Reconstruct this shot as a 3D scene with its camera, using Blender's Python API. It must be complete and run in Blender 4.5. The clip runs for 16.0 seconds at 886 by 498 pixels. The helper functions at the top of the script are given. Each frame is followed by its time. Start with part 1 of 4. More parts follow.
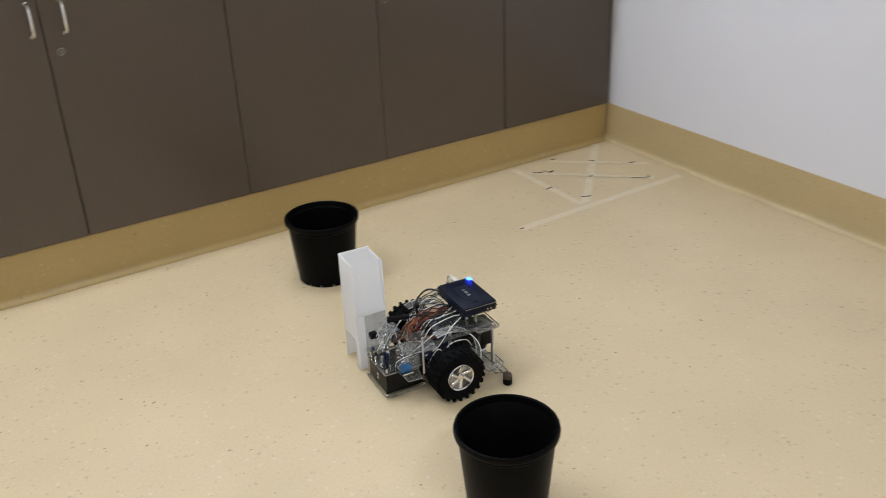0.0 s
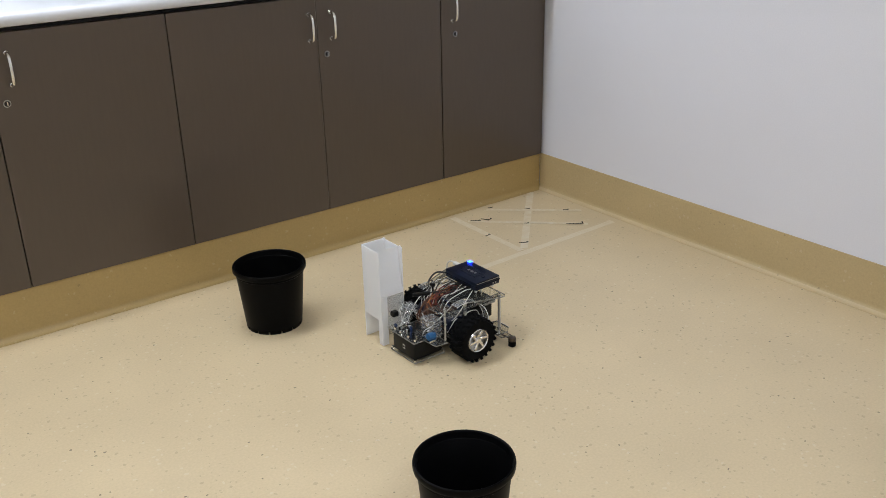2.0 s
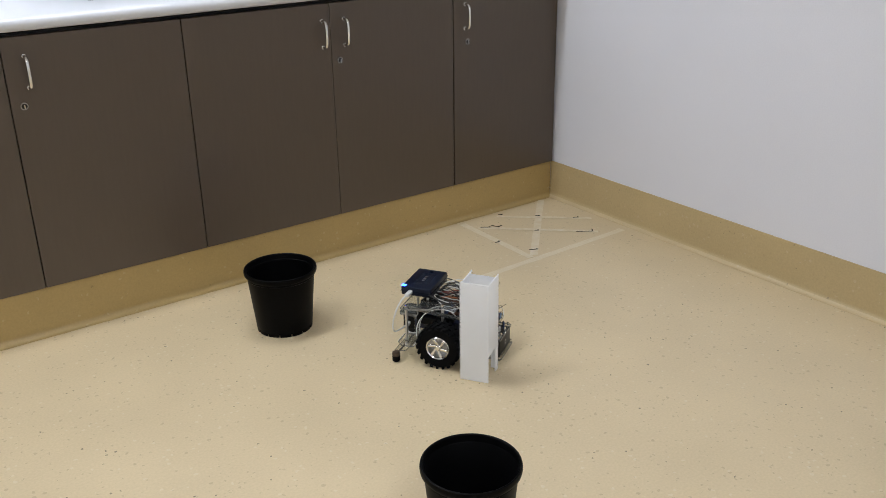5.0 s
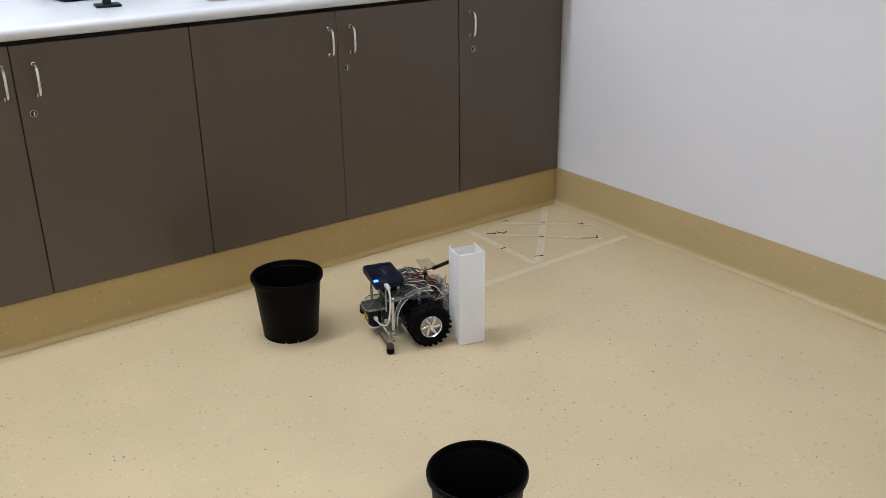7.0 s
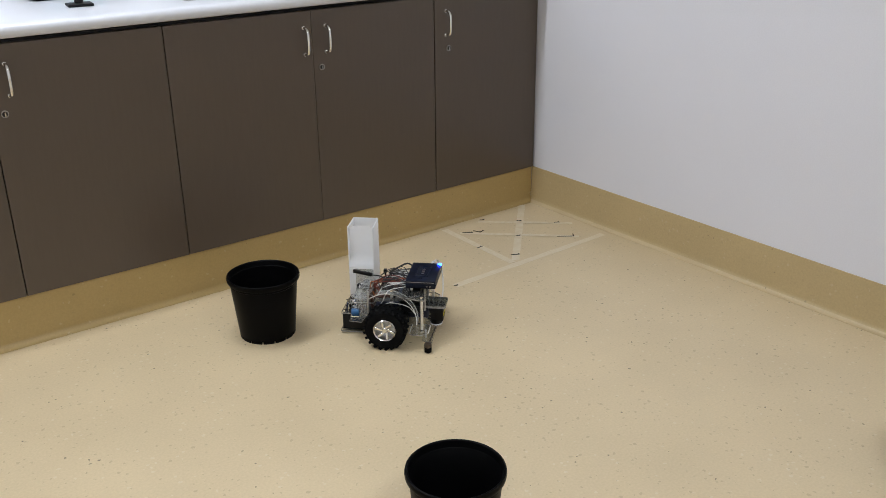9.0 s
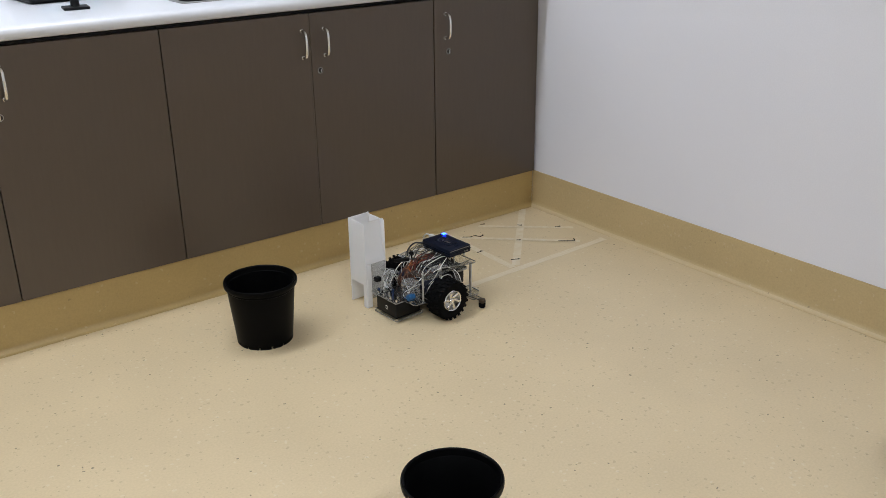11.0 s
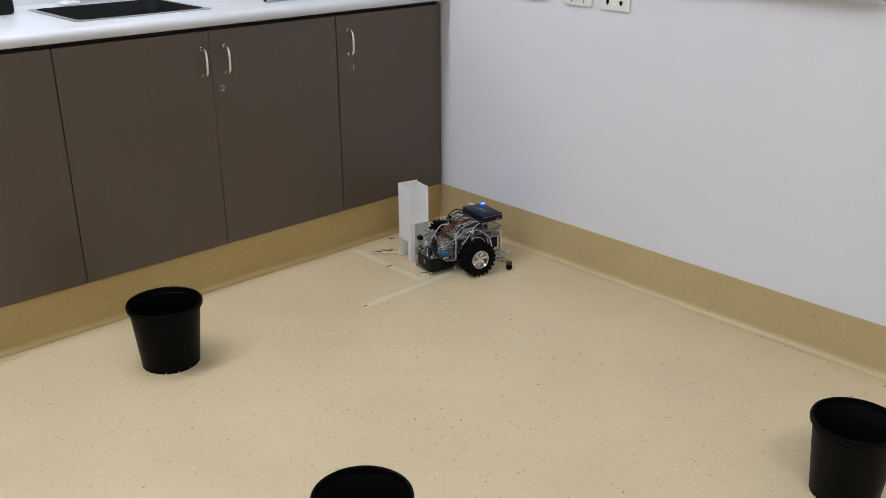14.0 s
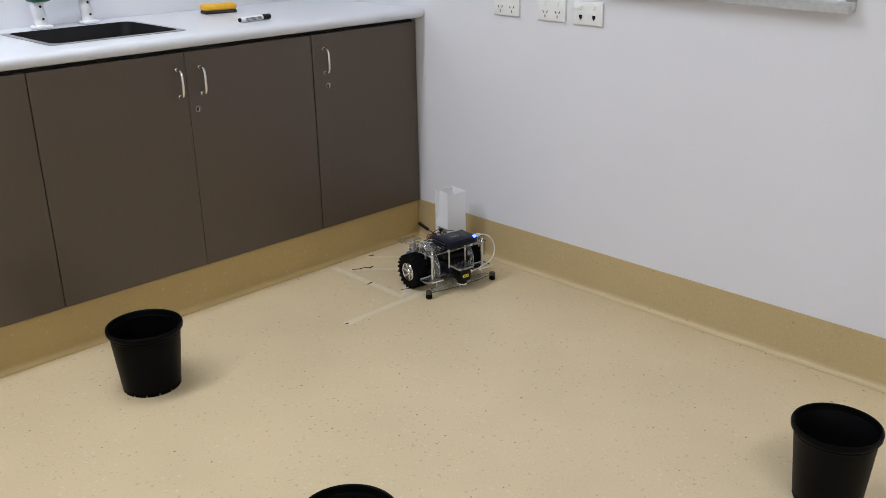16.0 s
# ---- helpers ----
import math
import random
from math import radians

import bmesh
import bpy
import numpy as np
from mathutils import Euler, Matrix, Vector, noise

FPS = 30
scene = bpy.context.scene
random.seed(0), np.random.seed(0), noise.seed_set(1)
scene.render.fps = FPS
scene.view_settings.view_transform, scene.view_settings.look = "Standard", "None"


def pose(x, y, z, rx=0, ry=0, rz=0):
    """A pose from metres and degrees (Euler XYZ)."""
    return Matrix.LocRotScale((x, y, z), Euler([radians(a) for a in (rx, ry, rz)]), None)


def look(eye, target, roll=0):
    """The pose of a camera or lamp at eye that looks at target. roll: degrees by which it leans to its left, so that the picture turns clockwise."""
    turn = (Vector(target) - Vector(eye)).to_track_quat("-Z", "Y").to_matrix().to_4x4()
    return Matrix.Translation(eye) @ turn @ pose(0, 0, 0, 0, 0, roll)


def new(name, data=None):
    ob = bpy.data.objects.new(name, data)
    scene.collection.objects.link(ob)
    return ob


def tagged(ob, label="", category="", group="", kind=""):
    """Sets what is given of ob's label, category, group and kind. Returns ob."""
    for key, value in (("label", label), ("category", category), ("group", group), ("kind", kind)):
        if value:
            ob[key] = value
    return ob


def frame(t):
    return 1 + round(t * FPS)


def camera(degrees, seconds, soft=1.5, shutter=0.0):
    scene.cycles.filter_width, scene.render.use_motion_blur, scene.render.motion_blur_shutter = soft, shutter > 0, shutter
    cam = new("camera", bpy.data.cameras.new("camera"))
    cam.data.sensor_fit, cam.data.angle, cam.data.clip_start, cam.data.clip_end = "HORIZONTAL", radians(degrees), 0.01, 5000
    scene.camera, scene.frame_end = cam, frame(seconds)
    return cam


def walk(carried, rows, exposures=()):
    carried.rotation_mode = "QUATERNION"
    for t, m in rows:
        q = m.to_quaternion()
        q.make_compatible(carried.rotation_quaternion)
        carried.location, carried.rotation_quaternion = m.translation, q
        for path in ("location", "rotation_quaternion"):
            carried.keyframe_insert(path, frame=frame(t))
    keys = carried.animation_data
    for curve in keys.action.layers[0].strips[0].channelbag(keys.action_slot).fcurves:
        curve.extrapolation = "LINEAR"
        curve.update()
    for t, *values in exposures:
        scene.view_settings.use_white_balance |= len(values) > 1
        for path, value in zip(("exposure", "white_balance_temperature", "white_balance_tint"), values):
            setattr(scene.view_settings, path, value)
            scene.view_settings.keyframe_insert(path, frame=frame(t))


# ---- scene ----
cam = camera(51.4, 16.0, soft=0.7, shutter=0.4)
PATH = [
    (0, (-2.377, -2.585, 1.257), (-1.439, -1.058, 0.368), -2.4),
    (0.5, (-2.483, -2.609, 1.267), (-1.368, -1.186, 0.41), -1.7),
    (1, (-2.470, -2.612, 1.252), (-1.380, -1.162, 0.411), -1.0),
    (1.5, (-2.473, -2.615, 1.271), (-1.381, -1.144, 0.469), -1.1),
    (2, (-2.465, -2.614, 1.264), (-1.365, -1.14, 0.478), -1.2),
    (2.5, (-2.47, -2.622, 1.264), (-1.353, -1.16, 0.481), -0.7),
    (3, (-2.47, -2.623, 1.272), (-1.339, -1.171, 0.491), -0.6),
    (3.5, (-2.47, -2.624, 1.271), (-1.339, -1.171, 0.491), -0.5),
    (4, (-2.469, -2.616, 1.269), (-1.359, -1.144, 0.492), -0.7),
    (4.5, (-2.471, -2.626, 1.265), (-1.382, -1.139, 0.49), -0.9),
    (7, (-2.485, -2.633, 1.276), (-1.403, -1.133, 0.515), -0.8),
    (7.5, (-2.487, -2.625, 1.28), (-1.397, -1.133, 0.515), -0.7),
    (8, (-2.474, -2.637, 1.28), (-1.375, -1.15, 0.519), -0.9),
    (8.5, (-2.484, -2.633, 1.277), (-1.368, -1.16, 0.512), -0.7),
    (9, (-2.485, -2.634, 1.278), (-1.364, -1.165, 0.514), -0.6),
    (11.5, (-2.448, -2.62, 1.27), (-1.331, -1.143, 0.515), -0.7),
    (12, (-2.441, -2.627, 1.272), (-1.277, -1.184, 0.52), -0.6),
    (12.5, (-2.451, -2.637, 1.271), (-1.245, -1.22, 0.539), -0.5),
    (13, (-2.441, -2.651, 1.281), (-1.204, -1.261, 0.548), -0.7),
    (13.5, (-2.449, -2.637, 1.285), (-1.195, -1.267, 0.544), -0.2),
    (14, (-2.443, -2.642, 1.288), (-1.181, -1.277, 0.551), -0.2),
    (14.5, (-2.442, -2.643, 1.279), (-1.168, -1.279, 0.56), -0.2),
    (15, (-2.433, -2.656, 1.300), (-1.161, -1.289, 0.583), -0.2),
    (15.5, (-2.434, -2.659, 1.304), (-1.161, -1.293, 0.589), -1.3),
    (16, (-2.448, -2.645, 1.291), (-1.145, -1.302, 0.585), -1.0),
]
walk(cam, [(t, look(eye, target, roll)) for t, eye, target, roll in PATH], exposures=[(0, 0.1), (1, 0.12), (2, 0.05), (3, 0.0), (16, 0.0)])

# ---- light ----
world = bpy.data.worlds.new("world")
world.use_nodes = True
world.node_tree.nodes["Background"].inputs[0].default_value = (0.9, 0.95, 1.0, 1)
world.node_tree.nodes["Background"].inputs[1].default_value = 0.1
scene.world = world
scene.view_settings.exposure = 0.0

CEILING_Z = 2.7
# ceiling battens: centre (x, y), length and watts
PANELS = [(-2.25, -0.12, 2.4, 39), (-3.2, -3.2, 1.2, 11), (-1.95, -3.5, 1.2, 30)]
for px, py, long, watts in PANELS:
    lamp = bpy.data.lights.new("panel_light", "AREA")
    lamp.shape, lamp.size, lamp.size_y, lamp.energy = "RECTANGLE", long - 0.04, 0.22, watts
    lamp.color = (0.815, 0.893, 1.0)
    ob = new("panel_light", lamp)
    ob.location = (px, py, CEILING_Z - 0.035)


# ---- materials ----
def material(name, base, rough=0.5, metal=0.0, vary=0.12, scale=8.0, fine=60.0, bump=0.0, spec=0.5, emit=0.0):
    m = bpy.data.materials.new(name)
    m.use_nodes = True
    nt = m.node_tree
    b = nt.nodes["Principled BSDF"]
    b.inputs["Roughness"].default_value = rough
    b.inputs["Metallic"].default_value = metal
    b.inputs["Specular IOR Level"].default_value = spec
    b.inputs["Base Color"].default_value = (*base, 1)
    if vary:
        co = nt.nodes.new("ShaderNodeTexCoord")
        big, small = nt.nodes.new("ShaderNodeTexNoise"), nt.nodes.new("ShaderNodeTexNoise")
        big.inputs["Scale"].default_value, small.inputs["Scale"].default_value = scale, fine
        big.inputs["Detail"].default_value = small.inputs["Detail"].default_value = 4
        add = nt.nodes.new("ShaderNodeMath")
        add.operation = "ADD"
        ramp = nt.nodes.new("ShaderNodeMapRange")
        ramp.inputs["From Min"].default_value, ramp.inputs["From Max"].default_value = 0.7, 1.3
        ramp.inputs["To Min"].default_value, ramp.inputs["To Max"].default_value = 1 - vary, 1 + vary
        mix = nt.nodes.new("ShaderNodeVectorMath")
        mix.operation = "SCALE"
        mix.inputs[0].default_value = base
        for n in (big, small):
            nt.links.new(co.outputs["Object"], n.inputs["Vector"])
        nt.links.new(big.outputs["Fac"], add.inputs[0])
        nt.links.new(small.outputs["Fac"], add.inputs[1])
        nt.links.new(add.outputs[0], ramp.inputs["Value"])
        nt.links.new(ramp.outputs[0], mix.inputs["Scale"])
        nt.links.new(mix.outputs[0], b.inputs["Base Color"])
        if bump:
            bp = nt.nodes.new("ShaderNodeBump")
            bp.inputs["Strength"].default_value, bp.inputs["Distance"].default_value = bump, 0.002
            nt.links.new(small.outputs["Fac"], bp.inputs["Height"])
            nt.links.new(bp.outputs[0], b.inputs["Normal"])
    if emit:
        b.inputs["Emission Color"].default_value = (*base, 1)
        b.inputs["Emission Strength"].default_value = emit
    return m


def vinyl(name, base, rough, chips=1.0):
    """Flecked sheet vinyl: a mottled ground with dark, brown and pale chips of two sizes."""
    m = material(name, base, rough, vary=0.07, scale=3.0, fine=170.0, bump=0.05)
    nt = m.node_tree
    b = nt.nodes["Principled BSDF"]
    ground = b.inputs["Base Color"].links[0].from_socket
    co = nt.nodes.new("ShaderNodeTexCoord")
    last = ground
    for size, share, radius, strength, colour in ((50, 0.92, 0.14, 0.7, (0.07, 0.055, 0.04)), (46, 0.80, 0.20, 0.30, (0.27, 0.19, 0.11)),
                                                  (60, 0.85, 0.25, 0.26, (0.78, 0.72, 0.60)), (95, 0.85, 0.26, 0.27, (0.22, 0.16, 0.10))):
        warp = nt.nodes.new("ShaderNodeTexNoise")
        warp.inputs["Scale"].default_value = size * 1.7
        mixv = nt.nodes.new("ShaderNodeMix")
        mixv.data_type = "VECTOR"
        mixv.inputs["Factor"].default_value = 0.012
        nt.links.new(co.outputs["Object"], warp.inputs["Vector"])
        nt.links.new(co.outputs["Object"], mixv.inputs["A"])
        nt.links.new(warp.outputs["Color"], mixv.inputs["B"])
        vor = nt.nodes.new("ShaderNodeTexVoronoi")
        vor.inputs["Scale"].default_value = size
        nt.links.new(mixv.outputs["Result"], vor.inputs["Vector"])
        sep = nt.nodes.new("ShaderNodeSeparateColor")
        nt.links.new(vor.outputs["Color"], sep.inputs[0])
        pick, near, both = (nt.nodes.new("ShaderNodeMath") for _ in range(3))
        pick.operation, near.operation, both.operation = "GREATER_THAN", "LESS_THAN", "MULTIPLY"
        pick.inputs[1].default_value, near.inputs[1].default_value = share, radius
        nt.links.new(sep.outputs[0], pick.inputs[0])
        nt.links.new(vor.outputs["Distance"], near.inputs[0])
        nt.links.new(pick.outputs[0], both.inputs[0])
        nt.links.new(near.outputs[0], both.inputs[1])
        soft = nt.nodes.new("ShaderNodeMath")
        soft.operation = "MULTIPLY"
        soft.inputs[1].default_value = strength * chips
        nt.links.new(both.outputs[0], soft.inputs[0])
        mix = nt.nodes.new("ShaderNodeMix")
        mix.data_type = "RGBA"
        mix.inputs["B"].default_value = (*colour, 1)
        nt.links.new(soft.outputs[0], mix.inputs["Factor"])
        nt.links.new(last, mix.inputs["A"])
        last = mix.outputs["Result"]
    nt.links.new(last, b.inputs["Base Color"])
    return m


def laminate(name, base, rough):
    """Dark laminate with a faint upright grain."""
    m = material(name, base, rough, vary=0.05, scale=2.5, fine=90.0, bump=0.02)
    nt = m.node_tree
    for n in [n for n in nt.nodes if n.type == "TEX_NOISE"]:
        if n.inputs["Scale"].default_value > 50:
            mp = nt.nodes.new("ShaderNodeMapping")
            mp.inputs["Scale"].default_value = (1.0, 1.0, 0.12)
            nt.links.new(n.inputs["Vector"].links[0].from_socket, mp.inputs["Vector"])
            nt.links.new(mp.outputs[0], n.inputs["Vector"])
    return m


def clear(name, tint, haze):
    """Clear acrylic: mostly see-through, a little milky, glossy at grazing angles."""
    m = bpy.data.materials.new(name)
    m.use_nodes = True
    nt = m.node_tree
    nt.nodes.remove(nt.nodes["Principled BSDF"])
    out = nt.nodes["Material Output"]
    tr, df, gl, tl = (nt.nodes.new("ShaderNodeBsdf" + k) for k in ("Transparent", "Diffuse", "Glossy", "Translucent"))
    milk = nt.nodes.new("ShaderNodeMixShader")
    nt.links.new(df.outputs[0], milk.inputs[1])
    nt.links.new(tl.outputs[0], milk.inputs[2])
    tl.inputs[0].default_value = (0.75, 0.76, 0.76, 1)
    tr.inputs[0].default_value = (*tint, 1)
    df.inputs[0].default_value = (0.75, 0.76, 0.76, 1)
    gl.inputs["Roughness"].default_value = 0.08
    a, b = nt.nodes.new("ShaderNodeMixShader"), nt.nodes.new("ShaderNodeMixShader")
    noise_node, rng = nt.nodes.new("ShaderNodeTexNoise"), nt.nodes.new("ShaderNodeMapRange")
    noise_node.inputs["Scale"].default_value = 40
    rng.inputs["To Min"].default_value, rng.inputs["To Max"].default_value = haze * 0.5, haze * 1.5
    nt.links.new(noise_node.outputs["Fac"], rng.inputs["Value"])
    nt.links.new(rng.outputs[0], a.inputs[0])
    lw, fr = nt.nodes.new("ShaderNodeLayerWeight"), nt.nodes.new("ShaderNodeMapRange")
    lw.inputs["Blend"].default_value = 0.25
    fr.inputs["To Min"].default_value, fr.inputs["To Max"].default_value = 0.03, 0.3
    nt.links.new(lw.outputs["Facing"], fr.inputs["Value"])
    nt.links.new(tr.outputs[0], a.inputs[1])
    nt.links.new(milk.outputs[0], a.inputs[2])
    nt.links.new(fr.outputs[0], b.inputs[0])
    nt.links.new(a.outputs[0], b.inputs[1])
    nt.links.new(gl.outputs[0], b.inputs[2])
    nt.links.new(b.outputs[0], out.inputs["Surface"])
    return m


M_FLOOR = vinyl("floor_vinyl", (0.64, 0.515, 0.322), 0.42)
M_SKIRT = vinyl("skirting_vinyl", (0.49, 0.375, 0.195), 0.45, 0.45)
# skirting vinyl with shade and warm floor bounce put into its colour
M_KICK_SHADED = vinyl("kick_vinyl_shaded", (0.43, 0.305, 0.12), 0.36, 0.45)
# skirting vinyl made paler, for the overhead light on the curved foot
M_COVE_LIT = vinyl("cove_vinyl_lit", (0.56, 0.44, 0.255), 0.5, 0.45)
M_WALL = material("wall_paint", (0.725, 0.725, 0.765), 0.7, vary=0.025, scale=1.5, fine=220.0, bump=0.08)
M_CEIL = material("ceiling_paint", (0.8, 0.8, 0.78), 0.8, vary=0.03)
M_LAM = laminate("cabinet_laminate", (0.088, 0.065, 0.047), 0.34)
M_CARC = material("carcass_dark", (0.012, 0.010, 0.009), 0.7, vary=0.1)
M_TOP = material("white_laminate", (0.62, 0.63, 0.66), 0.28, vary=0.02, scale=3, fine=120)
M_STEEL = material("brushed_steel", (0.42, 0.41, 0.40), 0.32, 1.0, vary=0.08, scale=6, fine=120)
M_BASIN = material("basin_dark", (0.018, 0.018, 0.019), 0.3, 0.0, vary=0.15, scale=6, fine=90)
M_CHROME = material("chrome", (0.78, 0.77, 0.75), 0.16, 1.0, vary=0.06, scale=30)
M_POT = material("black_pot_plastic", (0.0022, 0.0022, 0.0024), 0.45, vary=0.2, scale=14, fine=120, bump=0.05, spec=0.06)
M_BLACK = material("black_plastic", (0.004, 0.004, 0.0045), 0.4, vary=0.2, scale=40, spec=0.2)
M_RUBBER = material("black_rubber", (0.0035, 0.0035, 0.0038), 0.75, vary=0.3, scale=60, fine=300, bump=0.1, spec=0.08)
M_NAVY = material("navy_case", (0.004, 0.007, 0.018), 0.36, vary=0.15, scale=40, spec=0.2)
M_CASE_PALE = material("pale_navy_case", (0.008, 0.012, 0.024), 0.26, vary=0.1, spec=0.25)
M_WHITE = material("white_sheet_plastic", (0.965, 0.968, 0.975), 0.5, vary=0.015, scale=20, fine=150)
nt = M_WHITE.node_tree
see, base = nt.nodes.new("ShaderNodeBsdfTranslucent"), nt.nodes["Principled BSDF"]
see.inputs[0].default_value = (0.985, 0.988, 0.99, 1)
blend = nt.nodes.new("ShaderNodeMixShader")
blend.inputs[0].default_value = 0.5
nt.links.new(base.outputs[0], blend.inputs[1])
nt.links.new(see.outputs[0], blend.inputs[2])
nt.links.new(blend.outputs[0], nt.nodes["Material Output"].inputs["Surface"])
M_CORE = material("foam_edge", (0.62, 0.63, 0.66), 0.6, vary=0.05)
M_ACRYL = clear("clear_acrylic", (0.95, 0.96, 0.95), 0.035)
M_EDGE = material("acrylic_edge", (0.22, 0.215, 0.20), 0.2, vary=0.6, scale=60)
M_BRACKET = clear("bright_clear_acrylic", (0.95, 0.96, 0.96), 0.2)
# near-white edge colour stands in for glints along the clear acrylic
M_GLINT = material("acrylic_edge_glint", (0.85, 0.85, 0.84), 0.18, vary=0.35, scale=70)
M_SMOKE = clear("smoky_acrylic", (0.62, 0.61, 0.58), 0.16)
M_ALU = material("aluminium", (0.66, 0.66, 0.67), 0.42, 1.0, vary=0.08, scale=40)
M_BLUE = material("blue_plastic", (0.012, 0.10, 0.26), 0.4, vary=0.15)
M_MOTOR = material("dark_blue_motor", (0.005, 0.007, 0.022), 0.4, vary=0.2)
M_BOARD = material("brown_circuit_board", (0.075, 0.028, 0.016), 0.5, vary=0.4, scale=90, fine=240)
M_BOARD_BLUE = material("blue_circuit_board", (0.01, 0.03, 0.10), 0.45, vary=0.4, scale=90, fine=240)
M_RED = material("red_wire", (0.17, 0.028, 0.018), 0.45, vary=0.1)
M_ORANGE = material("orange_wire", (0.40, 0.13, 0.035), 0.45, vary=0.1)
M_BROWN = material("brown_wire", (0.10, 0.04, 0.02), 0.5, vary=0.1)
M_WIREW = material("white_wire", (0.66, 0.65, 0.62), 0.45, vary=0.05)
M_WIREB = material("black_wire", (0.012, 0.012, 0.012), 0.5, vary=0.1)
M_YELLOW = material("yellow_label", (0.72, 0.62, 0.02), 0.5, vary=0.08, scale=60)
M_LED = material("blue_light", (0.008, 0.035, 1.0), 0.4, vary=0, emit=34)
M_GREYCAP = clear("grey_translucent_cap", (0.40, 0.45, 0.43), 0.13)
M_GOLDC = material("caster_brown", (0.055, 0.036, 0.022), 0.4, vary=0.3, scale=80)
M_TAPE = material("masking_tape_film", (0.64, 0.515, 0.322), 0.38, vary=0.05, scale=14, fine=120)
nt = M_TAPE.node_tree
worn, thin, film = nt.nodes.new("ShaderNodeTexNoise"), nt.nodes.new("ShaderNodeMapRange"), nt.nodes.new("ShaderNodeMix")
worn.inputs["Scale"].default_value, worn.inputs["Detail"].default_value = 14.0, 5.0
thin.inputs["From Min"].default_value, thin.inputs["From Max"].default_value = 0.32, 0.68
thin.inputs["To Min"].default_value, thin.inputs["To Max"].default_value = 0.2, 0.95
film.data_type = "RGBA"
film.inputs["B"].default_value = (0.73, 0.65, 0.51, 1)
shader = nt.nodes["Principled BSDF"]
nt.links.new(shader.inputs["Base Color"].links[0].from_socket, film.inputs["A"])
for a, b in ((worn.outputs["Fac"], thin.inputs["Value"]), (thin.outputs[0], film.inputs["Factor"]), (film.outputs["Result"], shader.inputs["Base Color"])):
    nt.links.new(a, b)
M_INK = material("ink_mark", (0.006, 0.005, 0.005), 0.7, vary=0.2, spec=0.1)
M_PLATE = material("white_switch_plate", (0.80, 0.80, 0.79), 0.35, vary=0.02)
M_BOARDW = material("whiteboard_face", (0.84, 0.85, 0.88), 0.18, vary=0.02)
M_ERASER = material("yellow_eraser", (0.80, 0.42, 0.02), 0.5, vary=0.06, scale=30)
M_FELT = material("dark_felt", (0.035, 0.028, 0.024), 0.9, vary=0.25, scale=60)
M_GREEN = material("green_shell", (0.008, 0.11, 0.06), 0.4, vary=0.1)
M_TOYW = material("white_toy_plastic", (0.80, 0.80, 0.82), 0.38, vary=0.03)
M_CYAN = material("cyan_trim", (0.04, 0.36, 0.48), 0.4, vary=0.06)
M_LAMPF = material("panel_diffuser", (1.0, 0.97, 0.93), 0.6, vary=0, emit=6.0)


# ---- mesh helpers ----
def part(name, bm, mat, parent=None, label="", smooth=False, extra=None):
    """One mesh object from a bmesh, under a thing or a part."""
    me = bpy.data.meshes.new(name)
    if smooth:
        for f in bm.faces:
            f.smooth = True
    bm.to_mesh(me)
    bm.free()
    me.materials.append(mat)
    if extra:
        me.materials.append(extra)
    ob = new(name, me)
    if smooth:
        me.set_sharp_from_angle(angle=radians(38))
    if parent:
        ob.parent = parent
    if label:
        ob["label"] = label
    return ob


def empty(name, x=0, y=0, z=0, rz=0):
    ob = new(name)
    ob.matrix_basis = pose(x, y, z, 0, 0, rz)
    return ob


def add_box(bm, x0, x1, y0, y1, z0, z1, bevel=0.0, seg=1, turn=None):
    r = bmesh.ops.create_cube(bm, size=1)
    m = Matrix.Translation(((x0 + x1) / 2, (y0 + y1) / 2, (z0 + z1) / 2)) @ Matrix.Diagonal((x1 - x0, y1 - y0, z1 - z0, 1))
    bmesh.ops.transform(bm, matrix=m, verts=r["verts"])
    vs = r["verts"]
    if bevel:
        es = list({e for v in vs for e in v.link_edges})
        b = bmesh.ops.bevel(bm, geom=es, offset=bevel, segments=seg, affect="EDGES", profile=0.5)
        vs = list({v for f in b["faces"] for v in f.verts} | {v for v in vs if v.is_valid})
    if turn is not None:
        bmesh.ops.transform(bm, matrix=turn, verts=vs)
    return bm


def box(*a, **k):
    return add_box(bmesh.new(), *a, **k)


def add_cyl(bm, a, b, r, r2=None, seg=16):
    a, b = Vector(a), Vector(b)
    c = bmesh.ops.create_cone(bm, cap_ends=True, segments=seg, radius1=r, radius2=r if r2 is None else r2, depth=(b - a).length)
    m = Matrix.Translation((a + b) / 2) @ (b - a).to_track_quat("Z", "Y").to_matrix().to_4x4()
    bmesh.ops.transform(bm, matrix=m, verts=c["verts"])
    return bm


def cyl(*a, **k):
    return add_cyl(bmesh.new(), *a, **k)


def lathe(profile, seg=48, axis="z"):
    """A turned shape from (radius, height) pairs."""
    bm = bmesh.new()
    rings = []
    for r, h in profile:
        ring = []
        for i in range(seg):
            a = 2 * math.pi * i / seg
            p = (r * math.cos(a), r * math.sin(a), h) if axis == "z" else (h, r * math.cos(a), r * math.sin(a))
            ring.append(bm.verts.new(p))
        rings.append(ring)
    for p, q in zip(rings, rings[1:]):
        for i in range(seg):
            bm.faces.new((p[i], p[(i + 1) % seg], q[(i + 1) % seg], q[i]))
    if profile[0][0] > 1e-5 and profile[0] != profile[-1]:
        bm.faces.new(rings[0][::-1])
        bm.faces.new(rings[-1])
    bmesh.ops.recalc_face_normals(bm, faces=bm.faces)
    return bm


